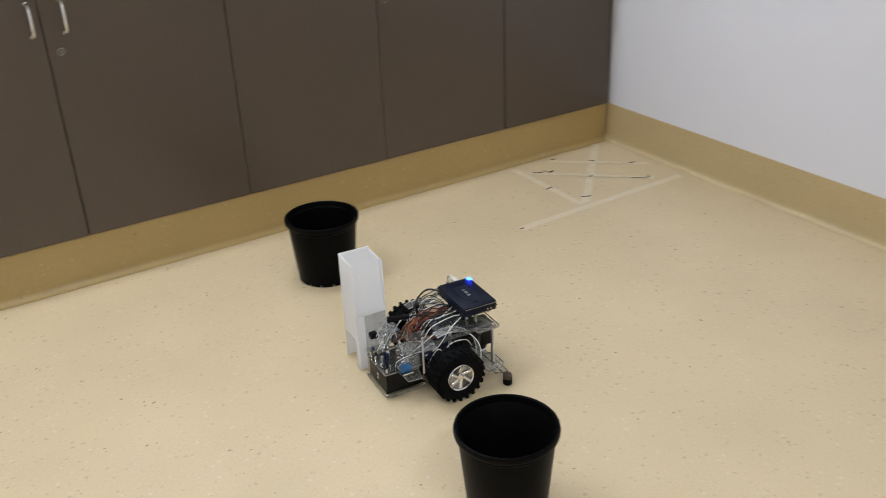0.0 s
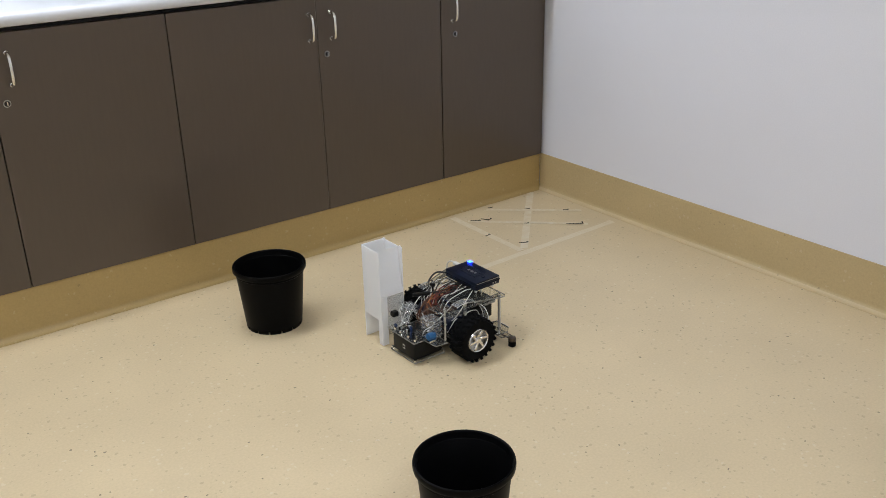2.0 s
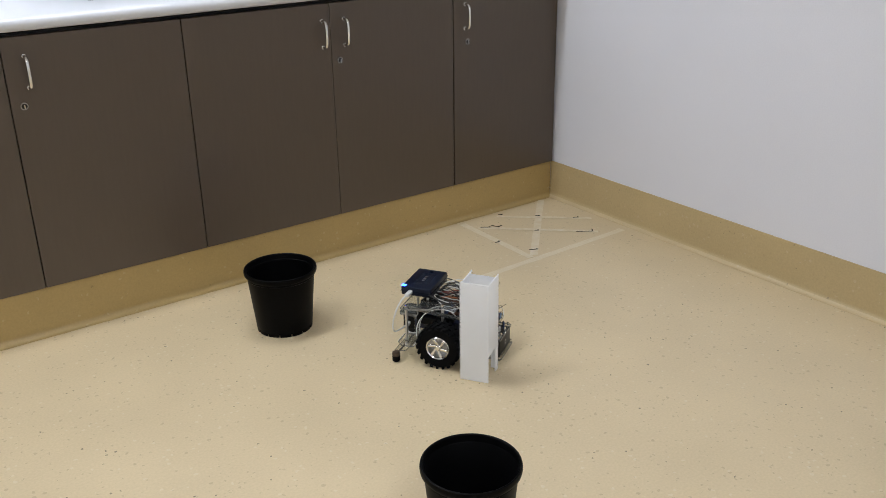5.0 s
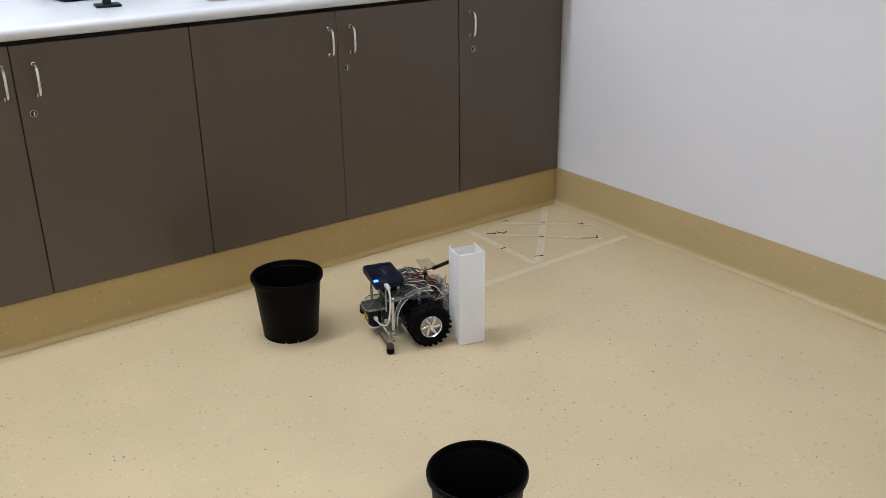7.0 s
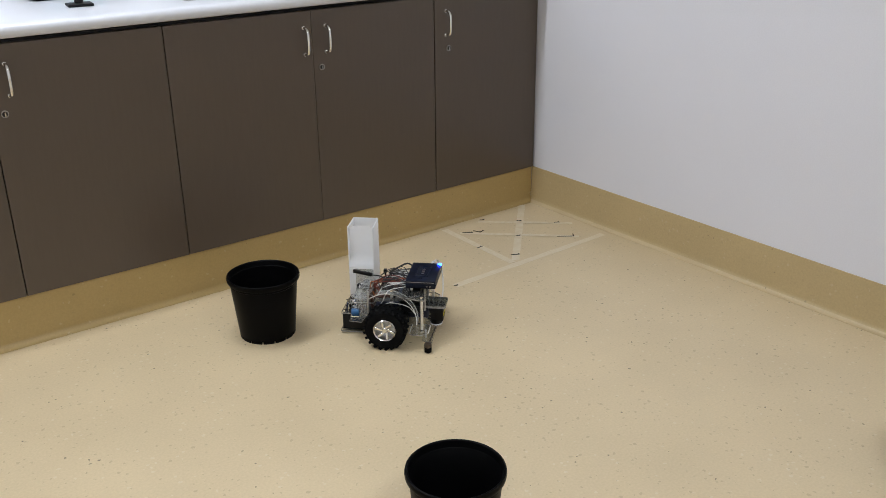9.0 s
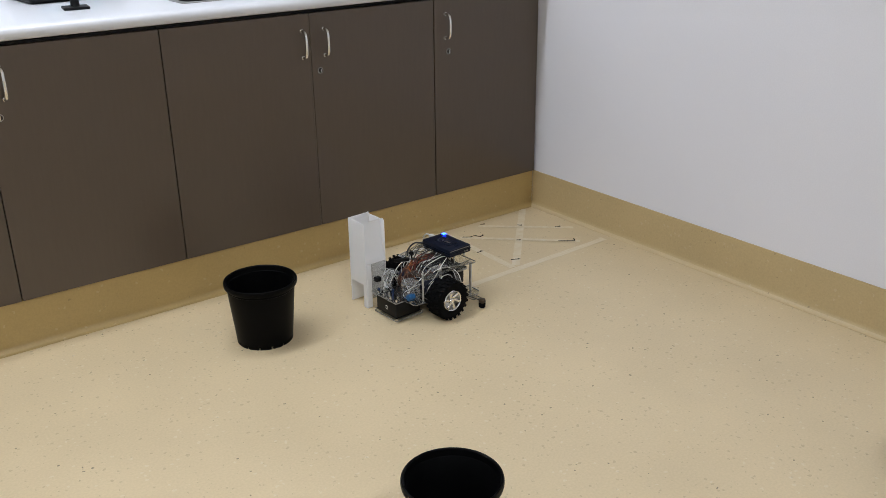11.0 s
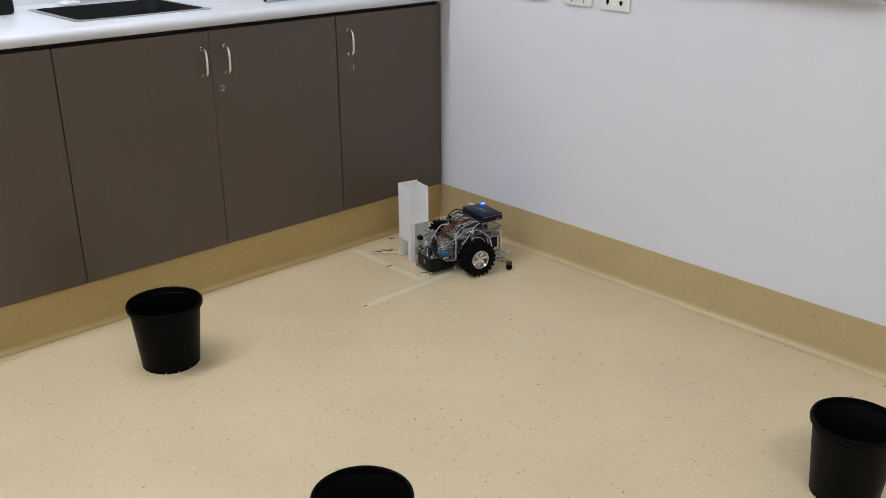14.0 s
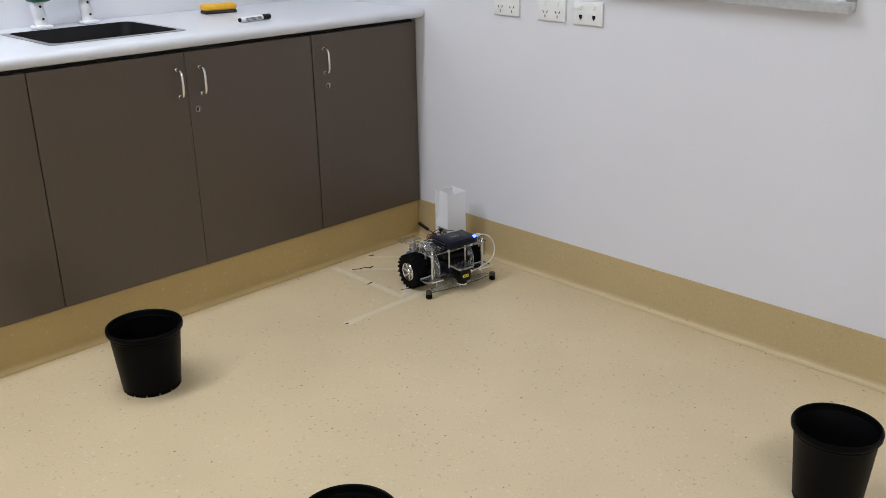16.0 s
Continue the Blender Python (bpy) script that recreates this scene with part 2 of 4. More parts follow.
def add_tube(bm, points, r, seg=6, steps=6):
    """A round wire along a smooth line through the points."""
    ps = [Vector(p) for p in points]
    ext = [2 * ps[0] - ps[1]] + ps + [2 * ps[-1] - ps[-2]]
    line = []
    for i in range(1, len(ext) - 2):
        p0, p1, p2, p3 = ext[i - 1:i + 3]
        for s in range(steps):
            t = s / steps
            line.append(0.5 * (2 * p1 + (p2 - p0) * t + (2 * p0 - 5 * p1 + 4 * p2 - p3) * t * t + (3 * p1 - p0 - 3 * p2 + p3) * t ** 3))
    line.append(ps[-1])
    rings = []
    side = None
    for i, p in enumerate(line):
        d = (line[min(i + 1, len(line) - 1)] - line[max(i - 1, 0)]).normalized()
        if side is None:
            side = d.orthogonal().normalized()
        side = (side - d * side.dot(d)).normalized()
        up = d.cross(side)
        rings.append([bm.verts.new(p + r * (math.cos(2 * math.pi * k / seg) * side + math.sin(2 * math.pi * k / seg) * up)) for k in range(seg)])
    for p, q in zip(rings, rings[1:]):
        for k in range(seg):
            bm.faces.new((p[k], p[(k + 1) % seg], q[(k + 1) % seg], q[k]))
    bm.faces.new(rings[0][::-1])
    bm.faces.new(rings[-1])
    return bm


def tube(*a, **k):
    return add_tube(bmesh.new(), *a, **k)


def plate(outline, z0, z1, bevel=0.0):
    """A flat sheet cut to an outline; its edge faces take the second material."""
    bm = bmesh.new()
    lo = [bm.verts.new((x, y, z0)) for x, y in outline]
    hi = [bm.verts.new((x, y, z1)) for x, y in outline]
    bm.faces.new(lo[::-1])
    bm.faces.new(hi)
    n = len(lo)
    for i in range(n):
        f = bm.faces.new((lo[i], lo[(i + 1) % n], hi[(i + 1) % n], hi[i]))
        f.material_index = 1
    bmesh.ops.recalc_face_normals(bm, faces=bm.faces)
    return bm


def rounded(x0, x1, y0, y1, r, n=5):
    out = []
    for cx, cy, a0 in ((x1 - r, y1 - r, 0), (x0 + r, y1 - r, 90), (x0 + r, y0 + r, 180), (x1 - r, y0 + r, 270)):
        for i in range(n + 1):
            a = radians(a0 + 90 * i / n)
            out.append((cx + r * math.cos(a), cy + r * math.sin(a)))
    return out


# ---- the room ----
X_LEFT, Y_BACK, Y_FAR = -4.7, -4.8, 0.62
tagged(part("floor", box(X_LEFT, 0.0, Y_BACK, Y_FAR, -0.1, 0.0), M_FLOOR), "cream flecked sheet vinyl floor", "floor", kind="structure")
tagged(part("wall_east", box(0.0, 0.12, Y_BACK - 0.12, Y_FAR + 0.12, -0.1, CEILING_Z), M_WALL), "plain off-white painted wall", "wall", kind="structure")
tagged(part("wall_north", box(X_LEFT, 0.0, Y_FAR, Y_FAR + 0.12, -0.1, CEILING_Z), M_WALL), "plain off-white painted wall", "wall", kind="structure")
tagged(part("wall_south", box(X_LEFT, 0.0, Y_BACK - 0.12, Y_BACK, -0.1, CEILING_Z), M_WALL), "plain off-white painted wall", "wall", kind="structure")
tagged(part("wall_west", box(X_LEFT - 0.12, X_LEFT, Y_BACK - 0.12, Y_FAR + 0.12, -0.1, CEILING_Z), M_WALL), "plain off-white painted wall", "wall", kind="structure")
tagged(part("ceiling", box(X_LEFT - 0.12, 0.12, Y_BACK - 0.12, Y_FAR + 0.12, CEILING_Z, CEILING_Z + 0.1), M_CEIL), "white painted ceiling", "ceiling", kind="structure")


def cove(length, height, radius=0.02, thick=0.004):
    """Coved skirting along x, its back on y = 0, curving out on to the floor towards -y."""
    prof = [(0.0, height), (-thick, height), (-thick, radius + 0.004)]
    for i in range(1, 11):
        a = radians(90 * i / 10)
        prof.append((-thick - radius + radius * math.cos(a), 0.0012 + radius - radius * math.sin(a)))
    prof += [(-thick - radius, 0.0004), (0.0, 0.0004)]
    bm = bmesh.new()
    a = [bm.verts.new((0, y, z)) for y, z in prof]
    b = [bm.verts.new((length, y, z)) for y, z in prof]
    n = len(prof)
    for i in range(n):
        f = bm.faces.new((a[i], a[(i + 1) % n], b[(i + 1) % n], b[i]))
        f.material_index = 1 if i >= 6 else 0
    bm.faces.new(a)
    bm.faces.new(b[::-1])
    bmesh.ops.recalc_face_normals(bm, faces=bm.faces)
    return bm


KICK_Y = 0.017
sk = part("skirting_kick", cove(3.46, 0.149), M_KICK_SHADED, smooth=True, extra=M_KICK_SHADED)
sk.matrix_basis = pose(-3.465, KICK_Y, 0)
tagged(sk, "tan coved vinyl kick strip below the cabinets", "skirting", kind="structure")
# the curved foot gets the paler copy, its highlight painted in
sk = part("skirting_east", cove(4.8, 0.150), M_SKIRT, smooth=True, extra=M_COVE_LIT)
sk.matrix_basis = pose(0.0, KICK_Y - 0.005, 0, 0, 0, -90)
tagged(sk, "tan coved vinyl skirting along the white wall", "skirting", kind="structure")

for px, py, long, watts in PANELS:
    lp = empty("ceiling_light", px, py, CEILING_Z)
    e = long / 2
    bm = bmesh.new()
    for a in ((-e, 0.02 - e, -0.13, 0.13), (e - 0.02, e, -0.13, 0.13), (0.02 - e, e - 0.02, -0.13, -0.11), (0.02 - e, e - 0.02, 0.11, 0.13)):
        add_box(bm, *a, -0.03, 0.0)
    part("frame", bm, M_ALU, lp)
    part("diffuser", box(0.02 - e, e - 0.02, -0.11, 0.11, -0.02, -0.002), M_LAMPF, lp)
    tagged(lp, "long fluorescent ceiling batten, lit", "ceiling light", "ceiling lights")

# ---- cabinets ----
DOOR_Z0, DOOR_Z1 = 0.152, 0.865


def handle(parent, x):
    """A bowed chrome pull on two feet."""
    bm = tube([(x, -0.001, 0.813), (x, -0.018, 0.812), (x, -0.029, 0.801), (x, -0.031, 0.771), (x, -0.029, 0.741), (x, -0.018, 0.730), (x, -0.001, 0.729)], 0.0048, 10, 5)
    h = part("handle", bm, M_CHROME, parent, "bowed chrome pull handle", smooth=True)
    for z in (0.813, 0.729):
        part("collar", cyl((x, -0.0005, z), (x, -0.005, z), 0.0075, 0.006, seg=14), M_CHROME, h, smooth=True)
    return h


def lock(parent, x):
    """A round cam lock with its keyway."""
    bm = cyl((x, -0.0005, 0.681), (x, -0.003, 0.681), 0.0102, 0.0095, seg=24)
    k = part("lock", bm, M_STEEL, parent, "small round steel cam lock", smooth=True)
    bm = cyl((x, -0.003, 0.681), (x, -0.0062, 0.681), 0.0078, 0.0062, seg=20)
    part("barrel", bm, M_CARC, k, smooth=True)
    part("keyway", box(x - 0.0014, x + 0.0014, -0.0068, -0.006, 0.6755, 0.6865), M_CHROME, k)


def cabinet(x0, x1, doors, label):
    """A base unit: carcass, doors given as (left, right, handle x or None, lock x or None)."""
    c = empty("base_cabinet", (x0 + x1) / 2, 0.3, 0.0)
    inv = -(x0 + x1) / 2
    body = bmesh.new()
    add_box(body, x0 + 0.001 + inv, x1 - 0.001 + inv, 0.022 - 0.3, 0.58 - 0.3, 0.1525, 0.872)
    part("carcass", body, M_CARC, c)
    for l, r, hx, lx in doors:
        d = part("door", box(l + inv, r + inv, -0.3, -0.281, DOOR_Z0, DOOR_Z1, bevel=0.0012), M_LAM, c)
        for made, at in ((handle, hx), (lock, lx)):
            if at is not None:
                made(d, at + inv)
        for ch in d.children:
            ch.matrix_basis = pose(0, -0.3, 0)
    tagged(c, label, "cabinet", "base cabinets along the wall")
    return c


G = 0.0014
cabinet(-3.465, -2.475, [(-3.465 + G, -2.97 - G, -3.01, -2.99), (-2.97 + G, -2.475 - G, -2.93, None)], "dark brown laminate base cabinet with two closed doors")
cabinet(-2.475, -1.486, [(-2.475 + G, -1.98 - G, -2.007, None), (-1.98 + G, -1.486 - G, -1.925, -1.946)], "dark brown laminate base cabinet with two closed doors")
cabinet(-1.486, -0.503, [(-1.486 + G, -0.996 - 0.0006, -1.027, None), (-0.996 + 0.0006, -0.503 - 0.002, -0.947, -0.966)], "dark brown laminate base cabinet under the sink, doors closed")
cabinet(-0.503, -0.006, [(-0.503 + 0.002, -0.008, -0.454, -0.440)], "narrow dark brown laminate base cabinet beside the white wall")


TOP_Z = 0.917


def worktop():
    """A white laminate top with a rolled front edge, built round the sink's cut-out."""
    sx0, sx1, sy0, sy1 = -1.355, -0.935, 0.105, 0.465
    y_front, y_back, z0, z1, x0, x1 = -0.045, 0.618, 0.8815, TOP_Z, -3.5, -0.002
    edge_y = 0.02
    bm = bmesh.new()
    prof = [(edge_y, z0), (edge_y, z1)]
    r = (z1 - z0) / 2
    for i in range(11):
        a = radians(90 + 180 * i / 10)
        prof.append((y_front + r + r * math.cos(a), (z0 + z1) / 2 + r * math.sin(a)))
    a_, b_ = ([bm.verts.new((x, y, z)) for y, z in prof] for x in (x0, x1))
    n = len(prof)
    for i in range(n):
        bm.faces.new((a_[i], a_[(i + 1) % n], b_[(i + 1) % n], b_[i]))
    bm.faces.new(a_)
    bm.faces.new(b_[::-1])
    bmesh.ops.recalc_face_normals(bm, faces=bm.faces)
    t = empty("worktop")
    part("rolled_edge", bm, M_TOP, t, smooth=True)
    for bx0, bx1, by0, by1 in ((x0, x1, edge_y, sy0), (x0, sx0, sy0, sy1), (sx1, x1, sy0, sy1), (x0, x1, sy1, y_back)):
        part("top_panel", box(bx0, bx1, by0, by1, z0, z1), M_TOP, t)
    tagged(t, "white laminate worktop with a rolled front edge", "worktop")


worktop()
# black strip added to give the gap under the worktop its shade
tagged(part("shadow_rail", box(-3.465, -0.004, 0.03, 0.05, 0.8725, 0.881), M_CARC), "black strip filling the shaded gap under the worktop", "rail", kind="structure")
tagged(part("bench_back", box(-3.465, -0.004, 0.585, 0.612, 0.001, 0.881), M_CARC), "dark panel behind the cabinets", "panel", kind="structure")


def sink():
    s = empty("kitchen_sink", -1.145, 0.285, TOP_Z)
    rim_out, rim_in = rounded(-0.224, 0.224, -0.196, 0.196, 0.02), rounded(-0.207, 0.207, -0.179, 0.179, 0.03)
    bm = bmesh.new()
    levels = [(rim_out, 0.0006), (rim_out, 0.0022), (rim_in, 0.003), (rim_in, -0.008), (rounded(-0.195, 0.195, -0.167, 0.167, 0.04), -0.16)]
    rings = [[bm.verts.new((x, y, z)) for x, y in o] for o, z in levels]
    n = len(rings[0])
    for p, q in zip(rings[:3], rings[1:3]):
        for i in range(n):
            bm.faces.new((p[i], p[(i + 1) % n], q[(i + 1) % n], q[i]))
    part("rim", bm, M_STEEL, s, "stainless steel sink rim", smooth=True)
    bm = bmesh.new()
    rings = [[bm.verts.new((x, y, z)) for x, y in o] for o, z in levels[2:]]
    for p, q in zip(rings, rings[1:]):
        for i in range(n):
            bm.faces.new((p[i], p[(i + 1) % n], q[(i + 1) % n], q[i]))
    bm.faces.new(rings[-1][::-1])
    basin = part("basin", bm, M_BASIN, s, "deep dark basin", smooth=True)
    part("drain", lathe([(0.0001, -0.158), (0.03, -0.158), (0.036, -0.1565), (0.04, -0.159)], 24), M_CHROME, basin, smooth=True)
    tagged(s, "inset stainless steel sink in the white worktop", "sink")


sink()


# ---- things on the worktop and the wall ----
def whiteboard_eraser(x, y, rz):
    e = empty("whiteboard_eraser", x, y, TOP_Z + 0.0005, rz)
    part("felt", box(-0.062, 0.062, -0.026, 0.026, 0.0, 0.012, bevel=0.004, seg=2), M_FELT, e, "dark felt pad", smooth=True)
    part("grip", box(-0.063, 0.063, -0.027, 0.027, 0.012, 0.034, bevel=0.007, seg=3), M_ERASER, e, "yellow plastic grip", smooth=True)
    tagged(e, "yellow whiteboard eraser with dark felt on the worktop", "eraser")


def marker_pen(x, y, rz):
    p = empty("marker_pen", x, y, TOP_Z + 0.0100, rz)
    b = part("barrel", lathe([(0.0085, -0.07), (0.0092, -0.066), (0.0092, 0.03)], 18, "x"), M_TOYW, p, "white barrel with dark print", smooth=True)
    for dz in (-0.003, 0.001, 0.004):
        part("print_bar", box(-0.05, 0.02, -0.0096, -0.0088, dz - 0.0008, dz + 0.0008), M_INK, b)
    part("end_plug", lathe([(0.0001, -0.0745), (0.0058, -0.0745), (0.0072, -0.07)], 16, "x"), M_BLACK, p, smooth=True)
    part("cap", lathe([(0.0095, 0.03), (0.0098, 0.034), (0.0092, 0.066), (0.006, 0.069), (0.0001, 0.069)], 18, "x"), M_BLACK, p, "black cap", smooth=True)
    tagged(p, "white marker pen with a black cap on the worktop", "marker pen")


def toy_robot(x, y, rz):
    """A walking toy with white jointed legs and green body shells."""
    t = empty("toy_robot", x, y, TOP_Z + 0.0005, rz)
    for s in (-1, 1):
        lx = 0.083 * s
        part("foot", box(lx - 0.032, lx + 0.03, -0.028, 0.024, 0.0, 0.011, bevel=0.005, seg=2), M_TOYW, t, smooth=True)
        bm = bmesh.new()
        add_tube(bm, [(lx, 0, 0.008), (lx - 0.001, 0.0, 0.03), (lx - 0.008, -0.004, 0.06), (lx - 0.006, 0, 0.085), (lx - 0.03 * s, 0, 0.115)], 0.021, 12, 5)
        leg = part("leg", bm, M_TOYW, t, smooth=True)
        part("joint_screw", cyl((lx - 0.001, -0.0195, 0.032), (lx - 0.001, -0.0225, 0.032), 0.004, seg=12), M_BLACK, leg)
        part("hip_screw", cyl((lx - 0.006, -0.0205, 0.072), (lx - 0.006, -0.0245, 0.072), 0.004, seg=12), M_BLACK, leg)
        bm = box(lx - 0.034, lx + 0.034, -0.034, 0.03, 0.086, 0.13, bevel=0.012, seg=3)
        part("hip_shell", bm, M_GREEN, t, "dark green glossy shell", smooth=True)
    part("body", box(-0.075, 0.075, -0.03, 0.03, 0.088, 0.15, bevel=0.02, seg=4), M_TOYW, t, smooth=True)
    tagged(t, "white legged toy robot with green shells behind the sink", "toy robot")


def desk_stand(x, y, rz):
    d = empty("desk_stand", x, y, TOP_Z + 0.0005, rz)
    part("base", box(-0.036, 0.036, -0.03, 0.03, 0.0, 0.008, bevel=0.003, seg=2), M_BLACK, d, smooth=True)
    part("stem", cyl((0, 0.004, 0.008), (0, 0.01, 0.07), 0.013, 0.009, seg=14), M_BLACK, d, smooth=True)
    part("clamp", box(-0.022, 0.022, -0.006, 0.026, 0.068, 0.094, bevel=0.006, seg=2), M_BLACK, d, smooth=True)
    tagged(d, "small black desk stand on the worktop", "stand")


def carry_case(x, y, rz):
    c = empty("carry_case", x, y, TOP_Z + 0.0005, rz)
    part("shell", box(-0.15, 0.15, -0.11, 0.11, 0.0, 0.05, bevel=0.012, seg=3), M_BLACK, c, "black textured case", smooth=True)
    part("trim", box(-0.13, 0.07, -0.117, -0.108, 0.016, 0.03, bevel=0.003, seg=2), M_CYAN, c, "cyan trim strip", smooth=True)
    part("lid", box(-0.13, 0.06, -0.095, 0.09, 0.05, 0.066, bevel=0.006, seg=2), M_NAVY, c, smooth=True)
    tagged(c, "black case with a cyan trim on the worktop", "case")


def socket_plate(y, z, round_holes):
    """A white wall plate with two sockets."""
    s = empty("power_socket", 0.0, y, z)
    part("plate", box(-0.009, -0.0005, -0.058, 0.058, -0.037, 0.037, bevel=0.0025, seg=2), M_PLATE, s, smooth=True)
    for k in (-0.026, 0.026):
        if round_holes:
            part("jack", box(-0.0105, -0.008, k - 0.006, k + 0.006, -0.016, -0.005, bevel=0.002), M_BLACK, s, "dark data jack")
            part("jack_latch", box(-0.0105, -0.008, k - 0.003, k + 0.003, -0.02, -0.016), M_BLACK, s)
        else:
            for dy, dz, a in ((-0.008, -0.008, 28), (0.008, -0.008, -28), (0.0, -0.022, 0)):
                part("pin_slot", box(-0.0098, -0.0088, -0.0013, 0.0013, -0.0045, 0.0045, turn=pose(0, k + dy, dz, a)), M_BLACK, s)
        part("switch", box(-0.0125, -0.0085, k - 0.006, k + 0.006, 0.012, 0.026, bevel=0.0015), M_PLATE, s)
    tagged(s, "white wall plate with two dark data jacks" if round_holes else "white double power socket on the wall", "power socket", "sockets on the white wall")


def whiteboard():
    w = empty("whiteboard")
    w.matrix_basis = pose(0.0, -1.272, 1.556, 1.6)
    L, H = 0.4, 0.535
    part("face", box(-0.014, -0.0005, -L + 0.02, L - 0.02, -H + 0.02, H - 0.02), M_BOARDW, w, "glossy white writing surface")
    for y0, y1, z0, z1 in ((-L, L, -H, -H + 0.025), (-L, L, H - 0.025, H), (-L, -L + 0.025, -H + 0.025, H - 0.025), (L - 0.025, L, -H + 0.025, H - 0.025)):
        part("frame", box(-0.022, -0.0008, y0, y1, z0, z1, bevel=0.003, seg=2), M_ALU, w, smooth=True)
    part("tray", box(-0.045, -0.0225, -L, L, -H - 0.004, -H + 0.002, bevel=0.002), M_ALU, w, "aluminium pen tray")
    part("tray_lip", box(-0.048, -0.0455, -L, L, -H - 0.004, -H + 0.018, bevel=0.001), M_ALU, w)
    tagged(w, "whiteboard with aluminium frame and pen tray on the wall", "whiteboard")


tagged(part("paper_scrap", box(-0.57, -0.552, 0.225, 0.237, TOP_Z + 0.0005, TOP_Z + 0.006, bevel=0.001), M_TOYW), "tiny folded white paper scrap on the worktop", "paper")
whiteboard_eraser(-0.585, 0.45, -10)
marker_pen(-0.64, 0.125, 10)
toy_robot(-1.128, 0.535, 3)
desk_stand(-1.648, 0.20, -8)
carry_case(-1.585, 0.50, 4)
for y, z, holes in ((-0.464, 0.956, False), (-0.664, 0.952, False), (-0.812, 0.949, True)):
    socket_plate(y, z, holes)
whiteboard()


# ---- pots on the floor ----
def plant_pot(x, y, rz, wide):
    p = empty("plant_pot", x, y, 0, rz)
    prof = [(0.0001, 0.008), (0.079, 0.008), (0.0815, 0.0075), (0.0835, 0.012), (0.0985, 0.166), (0.1005, 0.168), (0.1005, 0.171), (0.0985, 0.176),
            (0.0965, 0.174), (0.081, 0.016), (0.0001, 0.012)]
    part("body", lathe([(r * wide, h) for r, h in prof], 56), M_POT, p, smooth=True)
    rim = [(0.0990, 0.176), (0.1035, 0.1745), (0.1065, 0.1775), (0.1075, 0.185), (0.1062, 0.1905), (0.1035, 0.1915), (0.1005, 0.1895), (0.0978, 0.176), (0.0990, 0.176)]
    part("rim", lathe([(r * wide, h) for r, h in rim], 56), M_POT, p, "rolled black rim", smooth=True)
    n = 14
    for i in range(n):
        bm = bmesh.new()
        ring = []
        for k in range(5):
            a = 2 * math.pi * (i + 0.07 + 0.86 * k / 4) / n
            ring.append([bm.verts.new((r * wide * math.cos(a), r * wide * math.sin(a), z)) for r, z in ((0.0835, 0.0118), (0.0825, 0.0), (0.0785, 0.0), (0.0785, 0.0118))])
        for q, w in zip(ring, ring[1:]):
            for j in range(4):
                bm.faces.new((q[j], q[(j + 1) % 4], w[(j + 1) % 4], w[j]))
        bm.faces.new(ring[0])
        bm.faces.new(ring[-1][::-1])
        bmesh.ops.recalc_face_normals(bm, faces=bm.faces)
        part("foot", bm, M_POT, p)
    return tagged(p, "empty black plastic plant pot standing on the floor", "plant pot", "plant pots on the floor")


plant_pot(-1.413, -0.362, 0, 0.985)
plant_pot(-1.556, -1.450, 11, 0.942)
plant_pot(-0.592, -1.980, 23, 0.905)


# ---- tape and ink marks on the floor ----
def tape_strip(ax, ay, bx, by, z=0.0006, wide=0.027):
    a, b = Vector((ax, ay, 0)), Vector((bx, by, 0))
    d = (b - a).normalized()
    s = Vector((-d.y, d.x, 0)) * wide / 2
    bm = bmesh.new()
    n = 24
    rnd = random.Random(int(1000 * (ax + 7 * by)))
    rows = []
    for i in range(n + 1):
        p = a.lerp(b, i / n)
        w = 1 + rnd.uniform(-0.05, 0.05)
        rows.append([bm.verts.new(p + s * w + Vector((0, 0, h))) for h in (z, z + 0.00015)] + [bm.verts.new(p - s * w + Vector((0, 0, h))) for h in (z + 0.00015, z)])
    for q, w in zip(rows, rows[1:]):
        for j in range(4):
            bm.faces.new((q[j], q[(j + 1) % 4], w[(j + 1) % 4], w[j]))
    bm.faces.new(rows[0])
    bm.faces.new(rows[-1][::-1])
    bmesh.ops.recalc_face_normals(bm, faces=bm.faces)
    t = part("tape_strip", bm, M_TAPE)
    tagged(t, "pale translucent masking tape strip stuck on the floor", "tape", "tape strips in the corner")


tape_strip(-0.775, -0.455, -0.052, -0.440, 0.0006)
tape_strip(-0.495, -0.428, -0.488, -0.028, 0.0006)
tape_strip(-0.475, -0.42, -0.07, -0.005, 0.0010)
tape_strip(-0.335, -0.045, -0.06, -0.285, 0.0014, 0.02)
tape_strip(-0.465, -0.095, -0.14, -0.40, 0.0014, 0.02)


def ink_mark(x, y, rz, length, hook=False):
    bm = box(-length / 2, length / 2, -0.0021, 0.0021, 0.0018, 0.0024)
    if hook:
        add_box(bm, length / 2, length / 2 + 0.004, -0.0022, 0.024, 0.0018, 0.0024)
    else:
        add_box(bm, -0.005, 0.005, -0.0016, 0.0016, 0.0019, 0.0025, turn=pose(length * 0.3, 0.003, 0, 0, 0, 38))
    m = part("ink_mark", bm, M_INK)
    m.matrix_basis = pose(x, y, 0, 0, 0, rz)
    tagged(m, "short dark ink stroke on the taped floor", "mark", "ink marks in the corner")


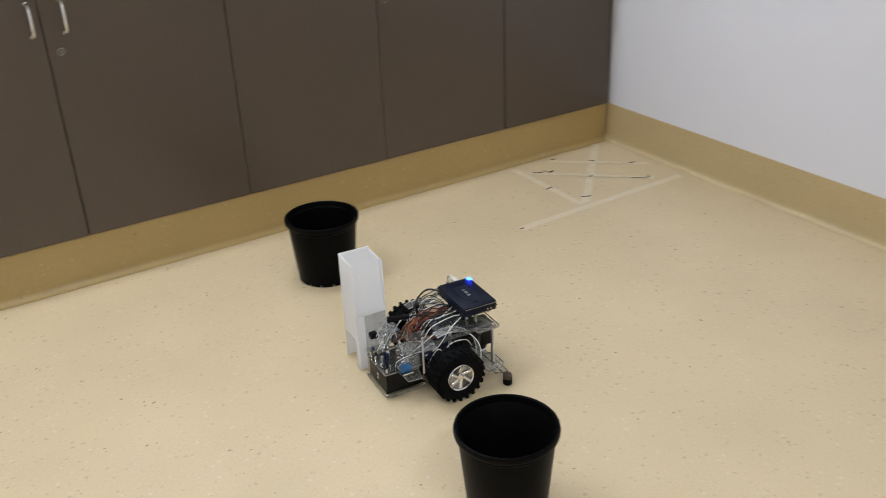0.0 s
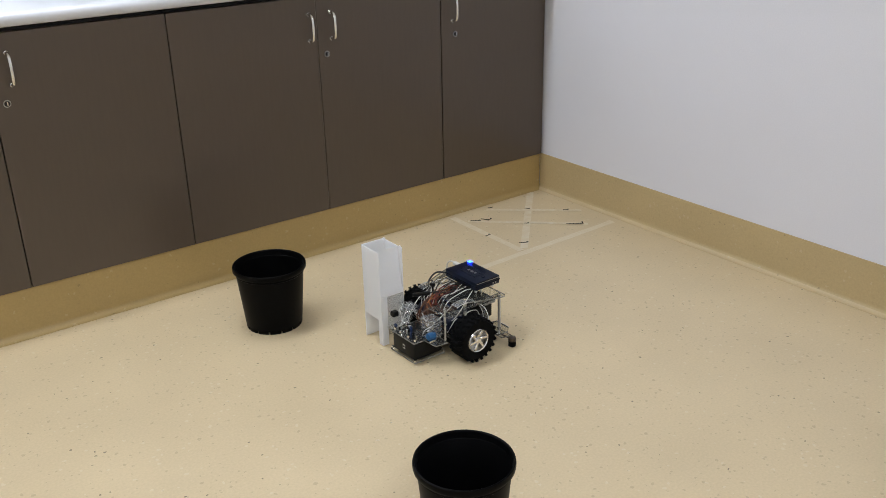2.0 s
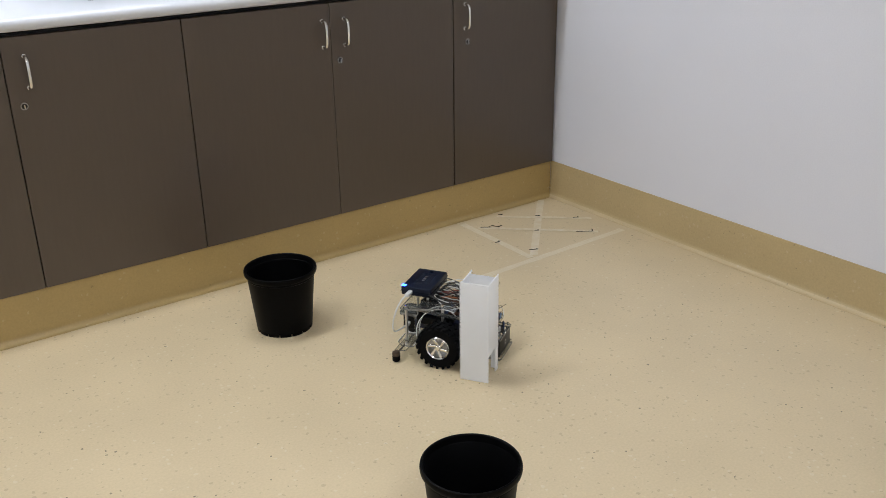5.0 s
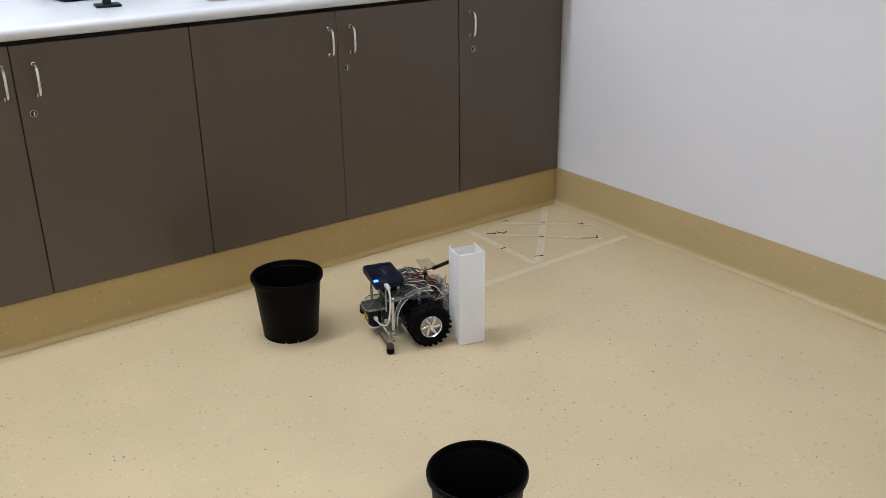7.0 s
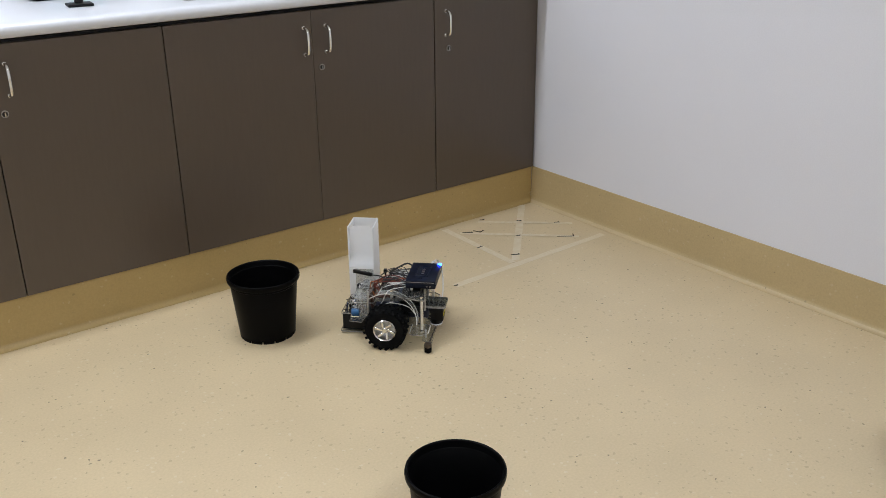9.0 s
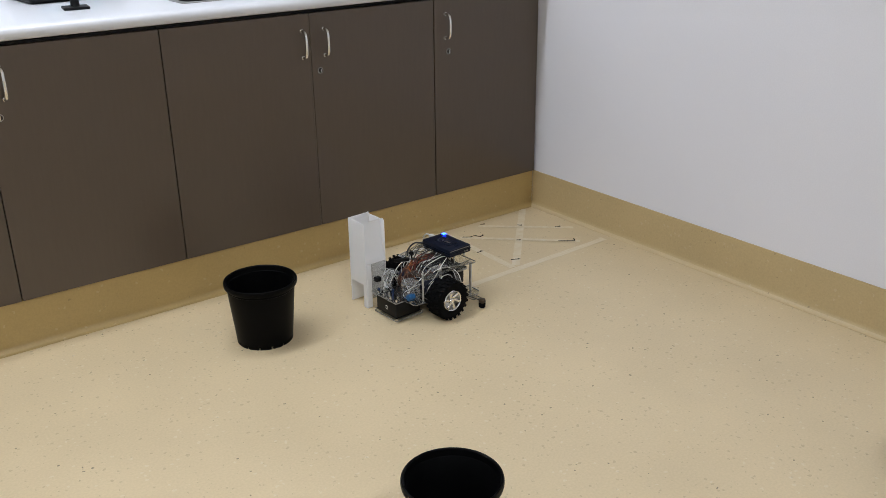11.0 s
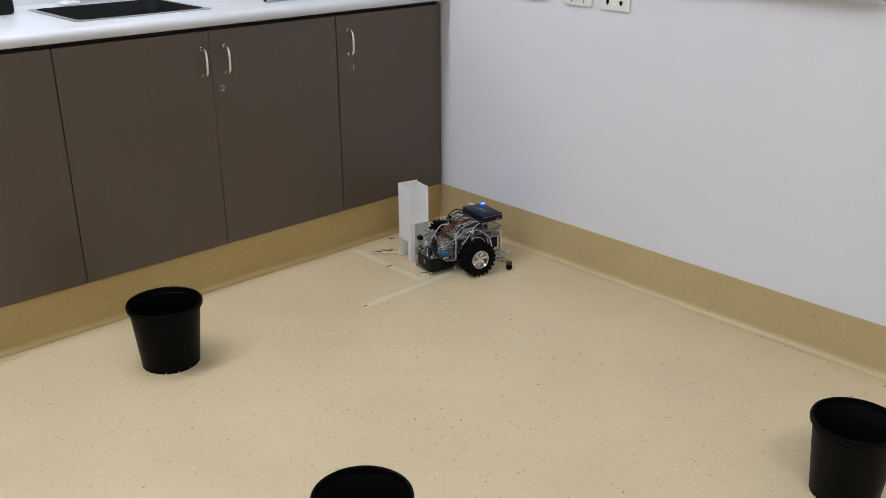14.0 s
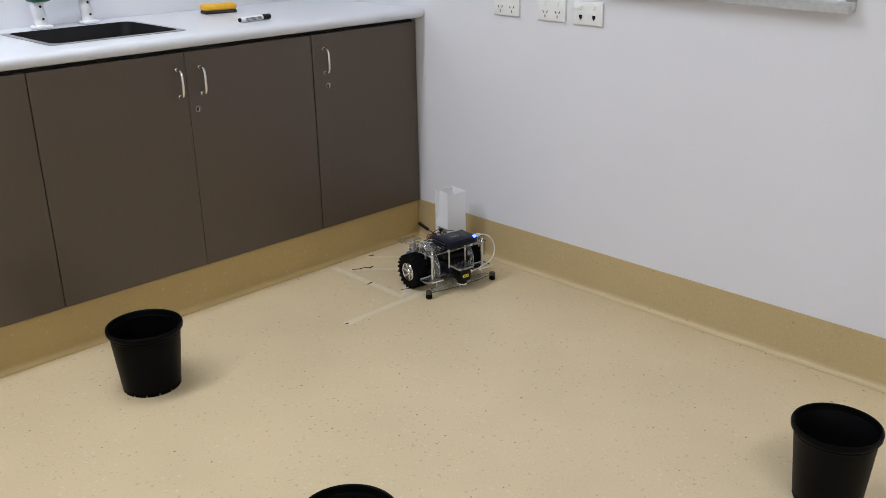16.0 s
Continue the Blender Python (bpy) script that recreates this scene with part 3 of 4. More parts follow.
for x, y, rz, ln, hk in ((-0.311, -0.039, -35, 0.018, 0), (-0.205, -0.137, -55, 0.018, 0), (-0.102, -0.242, -30, 0.022, 0), (-0.312, -0.251, -40, 0.016, 0),
                         (-0.497, -0.25, 5, 0.026, 0), (-0.442, -0.383, -28, 0.034, 0), (-0.406, -0.123, -68, 0.034, 0), (-0.440, -0.11, -35, 0.04, 0),
                         (-0.39, -0.133, 10, 0.02, 0), (-0.18, -0.368, -36, 0.06, 1), (-0.772, -0.457, -30, 0.012, 0)):
    ink_mark(x, y, rz, ln, hk)


# ---- the robot ----
AXLE_Z = 0.0625


def wheel(parent, side):
    """A knobbly tyre on a chrome six-spoke rim; its axle runs along x, side = -1 or 1 is outwards."""
    R, W = 0.067, 0.058
    prof = [(0.036, -W / 2 + 0.004), (0.048, -W / 2), (0.0595, -W / 2 + 0.002), (0.0635, -W / 2 + 0.009), (0.0645, 0), (0.0635, W / 2 - 0.009), (0.0595, W / 2 - 0.002),
            (0.048, W / 2), (0.036, W / 2 - 0.004), (0.034, 0), (0.036, -W / 2 + 0.004)]
    bm = lathe(prof, 40, "x")
    w = part("wheel", bm, M_RUBBER, parent, "black knobbly rubber tyre", smooth=True)
    ring = [(0.0355, -W / 2 + 0.006), (0.0360, W / 2 - 0.008), (0.0362, W / 2 - 0.003), (0.0345, W / 2 - 0.001), (0.0318, W / 2 - 0.003), (0.0295, W / 2 - 0.013), (0.0295, -W / 2 + 0.01), (0.0355, -W / 2 + 0.006)]
    if side < 0:
        ring = [(r, -h) for r, h in ring]
    rim = part("rim", lathe(ring, 36, "x"), M_CHROME, w, "chrome rim", smooth=True)
    o = side * (W / 2 - 0.009)
    part("hub", lathe([(0.0001, o + side * 0.007), (0.006, o + side * 0.007), (0.009, o + side * 0.003), (0.0105, o - side * 0.01), (0.0001, o - side * 0.01)], 20, "x"), M_CHROME, w, smooth=True)
    for i in range(6):
        bm = box(-0.004, 0.004, -0.0042, 0.0042, 0.006, 0.0325, bevel=0.0016, turn=pose(0, 0, 0, 60 * i) @ pose(o - side * 0.003, 0.005, 0, 14, 14 * side))
        part("spoke", bm, M_CHROME, w, smooth=True)
    part("dish", lathe([(0.0001, o - side * 0.012), (0.0315, o - side * 0.014)], 28, "x"), M_ALU, w)
    for ob in (w, *w.children):
        ob.data.transform(Matrix.Diagonal((1, 0.93, 0.93, 1)))
    n = 22
    block = part("tread_block", box(-0.009, 0.009, -0.0039, 0.0039, -0.0028, 0.0025), M_RUBBER, w)
    spots = [pose(0, 0, 0, (i + off) * 360 / n) @ pose(row, 0, 0.0600) @ pose(0, 0, 0, 0, 0, skew)
             for i in range(n) for row, off, skew in ((-0.019, 0, 22), (0.0, 0.5, 0), (0.019, 0, -22))]
    block.matrix_basis = spots[0]
    for m in spots[1:]:
        ob = new("tread_block", block.data)
        ob.parent, ob.matrix_basis = w, m
    return w


def bolt(parent, x, y, z, r=0.0032, h=0.004):
    part("bolt", cyl((x, y, z), (x, y, z + h), r, r * 0.8, seg=8), M_CHROME, parent)


def wires(parent, name, mat, runs, r, label=""):
    rnd = random.Random(len(name) * 31 + len(runs) * 7 + int(r * 1e5))
    for pts in runs:
        pts = [pts[0]] + [tuple(c + rnd.uniform(-0.010, 0.010) for c in p) for p in pts[1:-1]] + [pts[-1]]
        part(name, tube(pts, r, 6, 5), mat, parent, label, smooth=True)


def build_robot():
    r = empty("wheeled_robot")
    rnd = random.Random(5)
    # deck between the wheels, with wings behind them
    out = [(-0.085, 0.04), (-0.085, -0.07), (-0.142, -0.072), (-0.144, -0.105), (-0.128, -0.122), (-0.078, -0.122), (-0.07, -0.085), (0.07, -0.085), (0.078, -0.122), (0.128, -0.122), (0.144, -0.105), (0.142, -0.072), (0.085, -0.07), (0.085, 0.04)]
    part("deck", plate(out, 0.052, 0.056), M_ACRYL, r, "clear acrylic deck", extra=M_EDGE)
    part("front_deck", plate(rounded(-0.053, 0.053, 0.042, 0.149, 0.005), 0.0635, 0.0670), M_ACRYL, r, "clear acrylic front deck", extra=M_EDGE)
    out = rounded(-0.058, 0.058, 0.045, 0.152, 0.008)
    part("tray_plate", plate(out, 0.007, 0.011), M_ACRYL, r, "clear acrylic tray plate", extra=M_EDGE)
    for x in (-0.053, 0.053):
        for y in (0.052, 0.146):
            bolt(r, x, y, 0.0035, 0.0035, 0.0035)
            bolt(r, x, y, 0.0112, 0.004, 0.005)
    # battery box at the front
    bt = part("battery_box", box(-0.05, 0.05, 0.052, 0.146, 0.0115, 0.0625, bevel=0.004, seg=2), M_BLACK, r, "black battery box", smooth=True)
    part("label_bar", box(-0.006, 0.002, 0.1462, 0.1468, 0.031, 0.043), M_WIREW, bt, "small white label")
    part("label_bar", box(-0.005, 0.001, 0.1468, 0.1471, 0.034, 0.040), M_INK, bt)
    # casters
    for s in (-1, 1):
        c = part("caster", lathe([(0.0001, 0.0), (0.0075, 0.0), (0.0108, 0.003), (0.0112, 0.016), (0.0095, 0.018), (0.0001, 0.018)], 20), M_RUBBER, r, "small dark caster", smooth=True)
        c.location = (0.141 * s, -0.124, 0)
        part("cap", lathe([(0.0001, 0.018), (0.0105, 0.018), (0.0115, 0.0225), (0.0100, 0.0285), (0.0001, 0.03)], 20), M_GOLDC, c, smooth=True)
    part("caster_bar", tube([(-0.134, -0.124, 0.021), (-0.07, -0.126, 0.0165), (0, -0.127, 0.0155), (0.07, -0.126, 0.0165), (0.134, -0.124, 0.021)], 0.0022, 8, 6), M_GOLDC, r, "thin dark sprung bar between the casters", smooth=True)
    # opaque white strips paint the glints along the clear deck's edges
    for s in (-1, 1):
        part("wing_edge", box(0.103 * s - 0.025, 0.103 * s + 0.025, -0.1238, -0.1222, 0.0518, 0.0562), M_WIREW, r, "white strip painting the glint on the deck's cut edge")
        part("wing_edge", box(0.112 * s - 0.028, 0.112 * s + 0.028, -0.0718, -0.0702, 0.0562, 0.0578), M_WIREW, r, "white strip painting the glint on the deck's cut edge")
    # standoffs and the upper plate
    for x, y in ((-0.11, -0.103), (0.11, -0.103), (-0.075, -0.01), (0.075, -0.01)):
        bm = cyl((x, y, 0.056), (x, y, 0.150), 0.0045, seg=6)
        p = part("standoff", bm, M_ALU, r, "aluminium standoff post")
        part("nut", cyl((x, y, 0.1542), (x, y, 0.160), 0.0058, 0.005, seg=6), M_CHROME, p)
        part("foot_nut", cyl((x, y, 0.047), (x, y, 0.052), 0.0055, seg=6), M_CHROME, p)
    out = [(-0.122, -0.112), (-0.116, -0.118), (0.116, -0.118), (0.122, -0.112), (0.12, -0.092), (0.085, 0.0), (0.06, 0.022), (-0.06, 0.022), (-0.085, 0.0), (-0.12, -0.092)]
    part("upper_plate", plate(out, 0.150, 0.1538), M_ACRYL, r, "clear acrylic upper plate", extra=M_EDGE)
    # controller case on top
    ctl = part("controller_case", box(-0.072, 0.062, -0.138, -0.05, 0.166, 0.191, bevel=0.004, seg=2), M_NAVY, r, "dark navy controller case", smooth=True)
    # paler rectangle on the lid, painted for a reflection
    part("screen", box(-0.04, 0.03, -0.112, -0.072, 0.1912, 0.1917, bevel=0.0002), M_CASE_PALE, ctl, "paler rectangle for the reflection on the case top")
    part("seam_line", box(-0.0726, 0.0626, -0.1386, -0.0494, 0.1775, 0.179), M_CASE_PALE, ctl)
    part("edge_line", box(-0.0728, -0.0721, -0.134, -0.054, 0.1855, 0.1868), M_STEEL, ctl, "thin silver edge line")
    for y in (-0.122, -0.113):
        part("side_stud", cyl((-0.0719, y, 0.174), (-0.0728, y, 0.174), 0.0022, seg=10), M_STEEL, ctl)
    for x, w in ((-0.022, 0.007), (-0.011, 0.012), (0.006, 0.006)):
        part("print_bar", box(x, x + w, -0.097, -0.089, 0.1918, 0.1920), M_STEEL, ctl, "small pale printed mark")
    part("button", box(-0.058, -0.05, -0.097, -0.087, 0.1912, 0.193, bevel=0.0006), M_CASE_PALE, ctl)
    part("light", box(0.046, 0.058, -0.1386, -0.126, 0.1865, 0.1926, bevel=0.0015), M_LED, ctl, "bright blue indicator light")
    for x in (-0.05, -0.03, 0.0, 0.03):
        part("port", box(x, x + 0.012, -0.0502, -0.0494, 0.169, 0.175), M_BLACK, ctl)
    for x in (-0.055, 0.045):
        for y in (-0.125, -0.065):
            part("riser", cyl((x, y, 0.154), (x, y, 0.1662), 0.004, seg=8), M_ALU, r)
    # range finder hanging at the back
    lid = part("range_finder", box(-0.023, 0.023, -0.152, -0.104, 0.040, 0.086, bevel=0.004, seg=2), M_BLACK, r, "black laser range finder", smooth=True)
    part("window", cyl((0, -0.128, 0.0275), (0, -0.128, 0.040), 0.0175, 0.0225, seg=24), M_BLACK, lid, smooth=True)
    part("ring", lathe([(0.0175, 0.0235), (0.0185, 0.0235), (0.0185, 0.0275), (0.0175, 0.0275), (0.0175, 0.0235)], 24), M_TOYW, lid, "white ring", smooth=True).location = (0, -0.128, 0)
    part("label", box(-0.014, 0.010, -0.1528, -0.1519, 0.054, 0.065), M_YELLOW, lid, "yellow warning label")
    for k in (-0.009, -0.003, 0.003):
        part("label_bar", box(k, k + 0.003, -0.1533, -0.1528, 0.057, 0.062), M_INK, lid)
    out = rounded(-0.033, 0.033, -0.160, -0.092, 0.008)
    part("cap_plate", plate(out, 0.0865, 0.094), M_GREYCAP, lid, "grey translucent mounting block", extra=M_EDGE)
    for x in (-0.028, 0.028):
        part("hanger", box(x - 0.002, x + 0.002, -0.115, -0.095, 0.0265, 0.0865, bevel=0.0005), M_ACRYL, lid, extra=M_EDGE)
        part("hanger_rod", cyl((x * 1.25, -0.10, 0.056), (x * 1.25, -0.10, 0.150), 0.003, seg=8), M_ALU, r)
    for x in (-0.012, 0.012):
        part("foot_screw", cyl((x, -0.128, 0.0165), (x, -0.128, 0.0236), 0.0035, seg=8), M_CHROME, lid)
    # white data lead from the case round to the range finder
    part("data_lead", tube([(0.085, -0.108, 0.180), (0.112, -0.112, 0.178), (0.138, -0.118, 0.160), (0.150, -0.125, 0.125), (0.136, -0.130, 0.090), (0.09, -0.134, 0.070), (0.05, -0.134, 0.063), (0.03, -0.132, 0.062)], 0.0023, 8, 7), M_WIREW, r, "white data lead", smooth=True)
    part("lead_plug", box(0.0625, 0.095, -0.114, -0.102, 0.1745, 0.1855, bevel=0.0035, seg=2), M_WIREW, r, "white plug", smooth=True)
    part("lead_plug", box(0.0235, 0.042, -0.138, -0.127, 0.057, 0.067, bevel=0.003, seg=2), M_WIREW, r, "white plug", smooth=True)
    # motors and gearboxes
    for s in (-1, 1):
        part("gearbox", box(0.044 * s - 0.02, 0.044 * s + 0.02, -0.028, 0.028, 0.0565, 0.097, bevel=0.003), M_BLACK, r, "black gearbox", smooth=True)
        part("motor", cyl((0.012 * s, 0.025, 0.088), (0.07 * s, 0.025, 0.088), 0.021, seg=22), M_MOTOR, r, "dark blue motor can", smooth=True)
        part("axle", cyl((0.04 * s, 0, AXLE_Z), (0.128 * s, 0, AXLE_Z), 0.004, seg=10), M_ALU, r)
        part("axle_bracket", box(0.082 * s - 0.002, 0.082 * s + 0.002, -0.03, 0.03, 0.04, 0.10, bevel=0.0008), M_ACRYL, r, extra=M_EDGE)
    # circuit boards
    part("circuit_board", box(-0.045, 0.045, -0.075, -0.012, 0.108, 0.1105), M_BOARD_BLUE, r, "dark blue circuit board")
    part("circuit_board", box(-0.03, 0.014, 0.058, 0.062, 0.066, 0.138, bevel=0.0005), M_BOARD, r, "brown upright circuit board")
    part("circuit_board", box(-0.048, 0.046, -0.006, 0.044, 0.120, 0.1225), M_BOARD, r, "brown circuit board")
    part("power_board", box(-0.038, 0.038, -0.11, -0.05, 0.0565, 0.082, bevel=0.002), M_MOTOR, r, "dark blue power block")
    for i in range(14):
        x, y = rnd.uniform(-0.04, 0.036), rnd.uniform(-0.002, 0.036)
        part("chip", box(x, x + rnd.uniform(0.006, 0.012), y, y + rnd.uniform(0.004, 0.008), 0.1227, 0.1227 + rnd.uniform(0.003, 0.011)), rnd.choice([M_BLACK, M_BLACK, M_BOARD_BLUE, M_CHROME]), r)
    for i in range(10):
        x, y = rnd.uniform(-0.04, 0.034), rnd.uniform(-0.07, -0.022)
        part("chip", box(x, x + rnd.uniform(0.006, 0.012), y, y + rnd.uniform(0.005, 0.01), 0.1107, 0.1107 + rnd.uniform(0.003, 0.012)), rnd.choice([M_BLACK, M_BLACK, M_CHROME]), r)
    # dark electronics stacked under the case
    part("driver_block", box(-0.062, 0.062, -0.094, -0.034, 0.0835, 0.1065, bevel=0.002), M_BLACK, r, "black motor driver block", smooth=True)
    part("driver_block", box(-0.056, 0.05, -0.098, -0.03, 0.1125, 0.1285, bevel=0.002), M_BLACK, r, "black motor driver block", smooth=True)
    part("driver_block", box(-0.05, 0.044, -0.088, -0.036, 0.1290, 0.147, bevel=0.002), M_BLACK, r, "black motor driver block", smooth=True)
    part("relay_block", box(-0.07, -0.045, -0.03, 0.02, 0.0975, 0.119, bevel=0.002), M_MOTOR, r, "dark blue relay block")
    part("relay_block", box(0.045, 0.07, -0.03, 0.02, 0.0975, 0.119, bevel=0.002), M_BLACK, r, "black relay block")
    part("cell_holder", box(-0.05, 0.05, -0.045, 0.05, 0.0275, 0.0515, bevel=0.003), M_BLACK, r, "black cell holder under the deck")
    # clear folded sensor brackets at the front
    for s in (-1, 1):
        x0 = 0.048 * s
        k = part("sensor_bracket", box(x0 - 0.024, x0 + 0.024, 0.098, 0.101, 0.0672, 0.121, bevel=0.0008, turn=pose(x0, 0.1, 0, 0, 0, -12 * s) @ pose(-x0, -0.1, 0)), M_BRACKET, r, "clear folded acrylic bracket", extra=M_GLINT)
        part("bracket_top", box(x0 - 0.021, x0 + 0.021, 0.07, 0.104, 0.1212, 0.1240, bevel=0.0008), M_BRACKET, k, extra=M_GLINT)
        part("bracket_side", box(x0 + 0.0175 * s - 0.0015, x0 + 0.0175 * s + 0.0015, 0.066, 0.097, 0.0672, 0.121), M_BRACKET, k, extra=M_GLINT)
        for dz in (0.077, 0.094, 0.112):
            for dx in (-0.011, 0.011):
                part("screw", cyl((x0 + dx, 0.1025, dz), (x0 + dx, 0.1105, dz), 0.003, seg=8), M_CHROME, k)
        part("sensor_lens", cyl((x0, 0.103, 0.074), (x0, 0.116, 0.074), 0.0055, seg=12), M_CHROME, k, smooth=True)
    tangle = random.Random(11)
    for i in range(20):
        mat, name = ((M_WIREW, "white_wire"), (M_WIREB, "black_wire"), (M_WIREB, "black_wire"), (M_ALU, "jumper_pin"), (M_BROWN, "brown_wire"))[i % 5]
        side = tangle.choice((-1, 1))
        pts = [(side * tangle.uniform(0.012, 0.068), tangle.uniform(0.03, 0.128), tangle.uniform(0.069, 0.128)) for _ in range(4)]
        pts.sort(key=lambda q: q[1])
        part(name, tube(pts, tangle.uniform(0.0006, 0.0010), 5, 5), mat, r, smooth=True)
    for i in range(16):
        x, y = tangle.uniform(-0.064, 0.06), tangle.uniform(0.07, 0.135)
        w, h = tangle.uniform(0.004, 0.011), tangle.uniform(0.004, 0.02)
        part("component", box(x, x + w, y, y + w * 0.7, 0.0672, 0.0672 + h, bevel=0.0006), (M_BLACK, M_CHROME, M_ALU, M_BOARD_BLUE)[i % 4], r)
    part("trimmer", cyl((-0.066, 0.090, 0.080), (-0.066, 0.112, 0.080), 0.0095, seg=16), M_BLUE, r, "bright blue round component", smooth=True)
    part("trimmer_base", box(-0.077, -0.05, 0.088, 0.114, 0.0672, 0.071), M_CHROME, r)
    for x in (-0.045, -0.015, 0.02, 0.046):
        bolt(r, x, 0.14, 0.0672, 0.004, 0.007)
    # side plate above the left wheel and the diagonal struts
    part("side_shelf", plate([(-0.134, 0.05), (-0.13, 0.09), (-0.05, 0.095), (-0.05, 0.045)], 0.152, 0.155), M_ACRYL, r, "clear side shelf", extra=M_BRACKET)
    part("side_shelf_post", cyl((-0.075, 0.06, 0.056), (-0.075, 0.06, 0.1518), 0.003, seg=8), M_ALU, r)
    part("lower_shelf", plate([(-0.105, 0.075), (-0.1, 0.112), (-0.0535, 0.115), (-0.0535, 0.07)], 0.0640, 0.0668), M_ACRYL, r, "clear side shelf", extra=M_EDGE)
    # bent clear guards over the inner half of each wheel, down to the deck
    for s in (-1, 1):
        bm = bmesh.new()
        rows = []
        for i in range(15):
            a = radians(70 + 118 * i / 14)
            rows.append([bm.verts.new((x * s, q * math.cos(a), AXLE_Z + 0.006 + q * math.sin(a))) for x, q in ((0.064, 0.083), (0.088, 0.083), (0.088, 0.0855), (0.064, 0.0855))])
        for p, q in zip(rows, rows[1:]):
            for j in range(4):
                f = bm.faces.new((p[j], p[(j + 1) % 4], q[(j + 1) % 4], q[j]))
                f.material_index = j % 2
        bm.faces.new(rows[0])
        bm.faces.new(rows[-1][::-1])
        bmesh.ops.recalc_face_normals(bm, faces=bm.faces)
        part("wheel_guard", bm, M_BRACKET, r, "bent clear acrylic wheel guard", smooth=True, extra=M_GLINT)
    part("rear_plate", plate([(-0.128, -0.134), (0.128, -0.134), (0.12, -0.104), (0.03, -0.098), (-0.03, -0.098), (-0.12, -0.104)], 0.0235, 0.0262), M_ACRYL, r, "clear plate above the caster bar", extra=M_EDGE)
    for s in (-1, 1):
        part("rear_link", cyl((0.1 * s, -0.112, 0.0264), (0.1 * s, -0.112, 0.0518), 0.0026, seg=8), M_ALU, r)
    for s in (-1, 1):
        bm = box(-0.0022, 0.0022, -0.075, 0.075, -0.005, 0.005, bevel=0.0008, turn=pose(0.088 * s, -0.03, 0.138, -13, 0, 16 * s))
        part("strut", bm, M_SMOKE, r, "smoky diagonal strut", extra=M_EDGE)
    # wire bundles
    wires(r, "red_wire", M_RED, [[(-0.02 + 0.012 * i, 0.035 - 0.004 * i, 0.125), (-0.024 + 0.012 * i, 0.045, 0.155 - 0.004 * i), (-0.012 + 0.01 * i, 0.02, 0.166), (-0.01 + 0.008 * i, -0.045, 0.158)] for i in range(3)], 0.0015)
    wires(r, "orange_wire", M_ORANGE, [[(-0.03 + 0.012 * i, 0.05, 0.112), (-0.02 + 0.012 * i, 0.056, 0.14), (-0.005 + 0.008 * i, 0.03, 0.160 + 0.003 * i), (0.005 + 0.01 * i, -0.03, 0.156)] for i in range(3)], 0.0011)
    wires(r, "brown_wire", M_BROWN, [[(-0.01 + 0.008 * i, 0.07, 0.075), (-0.008 + 0.006 * i, 0.078, 0.11), (0.0 + 0.004 * i, 0.055, 0.142), (0.006 + 0.005 * i, 0.0, 0.150)] for i in range(5)], 0.0021)
    wires(r, "white_wire", M_WIREW, [[(-0.05 + 0.02 * i, -0.05, 0.166), (-0.055 + 0.022 * i, -0.02 + 0.004 * i, 0.172 - 0.004 * i), (-0.05 + 0.018 * i, 0.02, 0.148 + 0.003 * i), (-0.04 + 0.016 * i, 0.038, 0.126)] for i in range(6)], 0.0013)
    wires(r, "white_wire", M_WIREW, [[(-0.055, 0.09, 0.065), (-0.06, 0.085, 0.10), (-0.055, 0.05, 0.13), (-0.04, 0.0, 0.135)], [(0.05, 0.095, 0.066), (0.06, 0.08, 0.11), (0.045, 0.04, 0.135), (0.03, 0.0, 0.125)],
                                     [(-0.085, 0.02, 0.09), (-0.09, -0.005, 0.12), (-0.08, -0.05, 0.115), (-0.06, -0.075, 0.08)]], 0.0014)
    wires(r, "black_wire", M_WIREB, [[(0.02 * i - 0.03, -0.05, 0.164), (0.02 * i - 0.035, -0.02, 0.182 - 0.003 * i), (0.018 * i - 0.025, 0.015, 0.170), (0.014 * i - 0.02, 0.034, 0.13)] for i in range(4)], 0.0014)
    wires(r, "loop_wire", M_WIREB, [[(-0.03, -0.045, 0.166), (-0.045, -0.015, 0.184), (-0.02, 0.018, 0.178), (0.005, 0.012, 0.16), (0.0, -0.02, 0.158)],
                                    [(0.02, -0.045, 0.166), (0.045, -0.01, 0.186), (0.03, 0.028, 0.172), (0.0, 0.03, 0.155), (-0.01, 0.04, 0.125)],
                                    [(0.0, -0.045, 0.168), (0.01, 0.0, 0.188), (-0.015, 0.036, 0.172), (-0.035, 0.03, 0.145), (-0.05, 0.0, 0.118)]], 0.0012)
    wires(r, "loop_wire", M_WIREW, [[(0.04, -0.048, 0.168), (0.066, -0.02, 0.165), (0.068, 0.02, 0.135), (0.05, 0.03, 0.112)], [(-0.06, -0.048, 0.165), (-0.08, -0.01, 0.155), (-0.076, 0.03, 0.12), (-0.06, 0.05, 0.09)],
                                    [(-0.075, -0.02, 0.06), (-0.084, 0.0, 0.105), (-0.075, 0.03, 0.108), (-0.065, 0.045, 0.07)]], 0.0012)
    part("black_lead", tube([(0.060, -0.055, 0.176), (0.078, -0.03, 0.178), (0.074, -0.002, 0.165), (0.05, 0.02, 0.158)], 0.0026, 8, 6), M_WIREB, r, "black power lead", smooth=True)
    part("black_connector", box(-0.005, 0.005, -0.029, 0.029, -0.005, 0.005, bevel=0.002, turn=pose(-0.01, 0.088, 0.180, 12, 0, 4)), M_BLACK, r, "black plug on a loose lead")
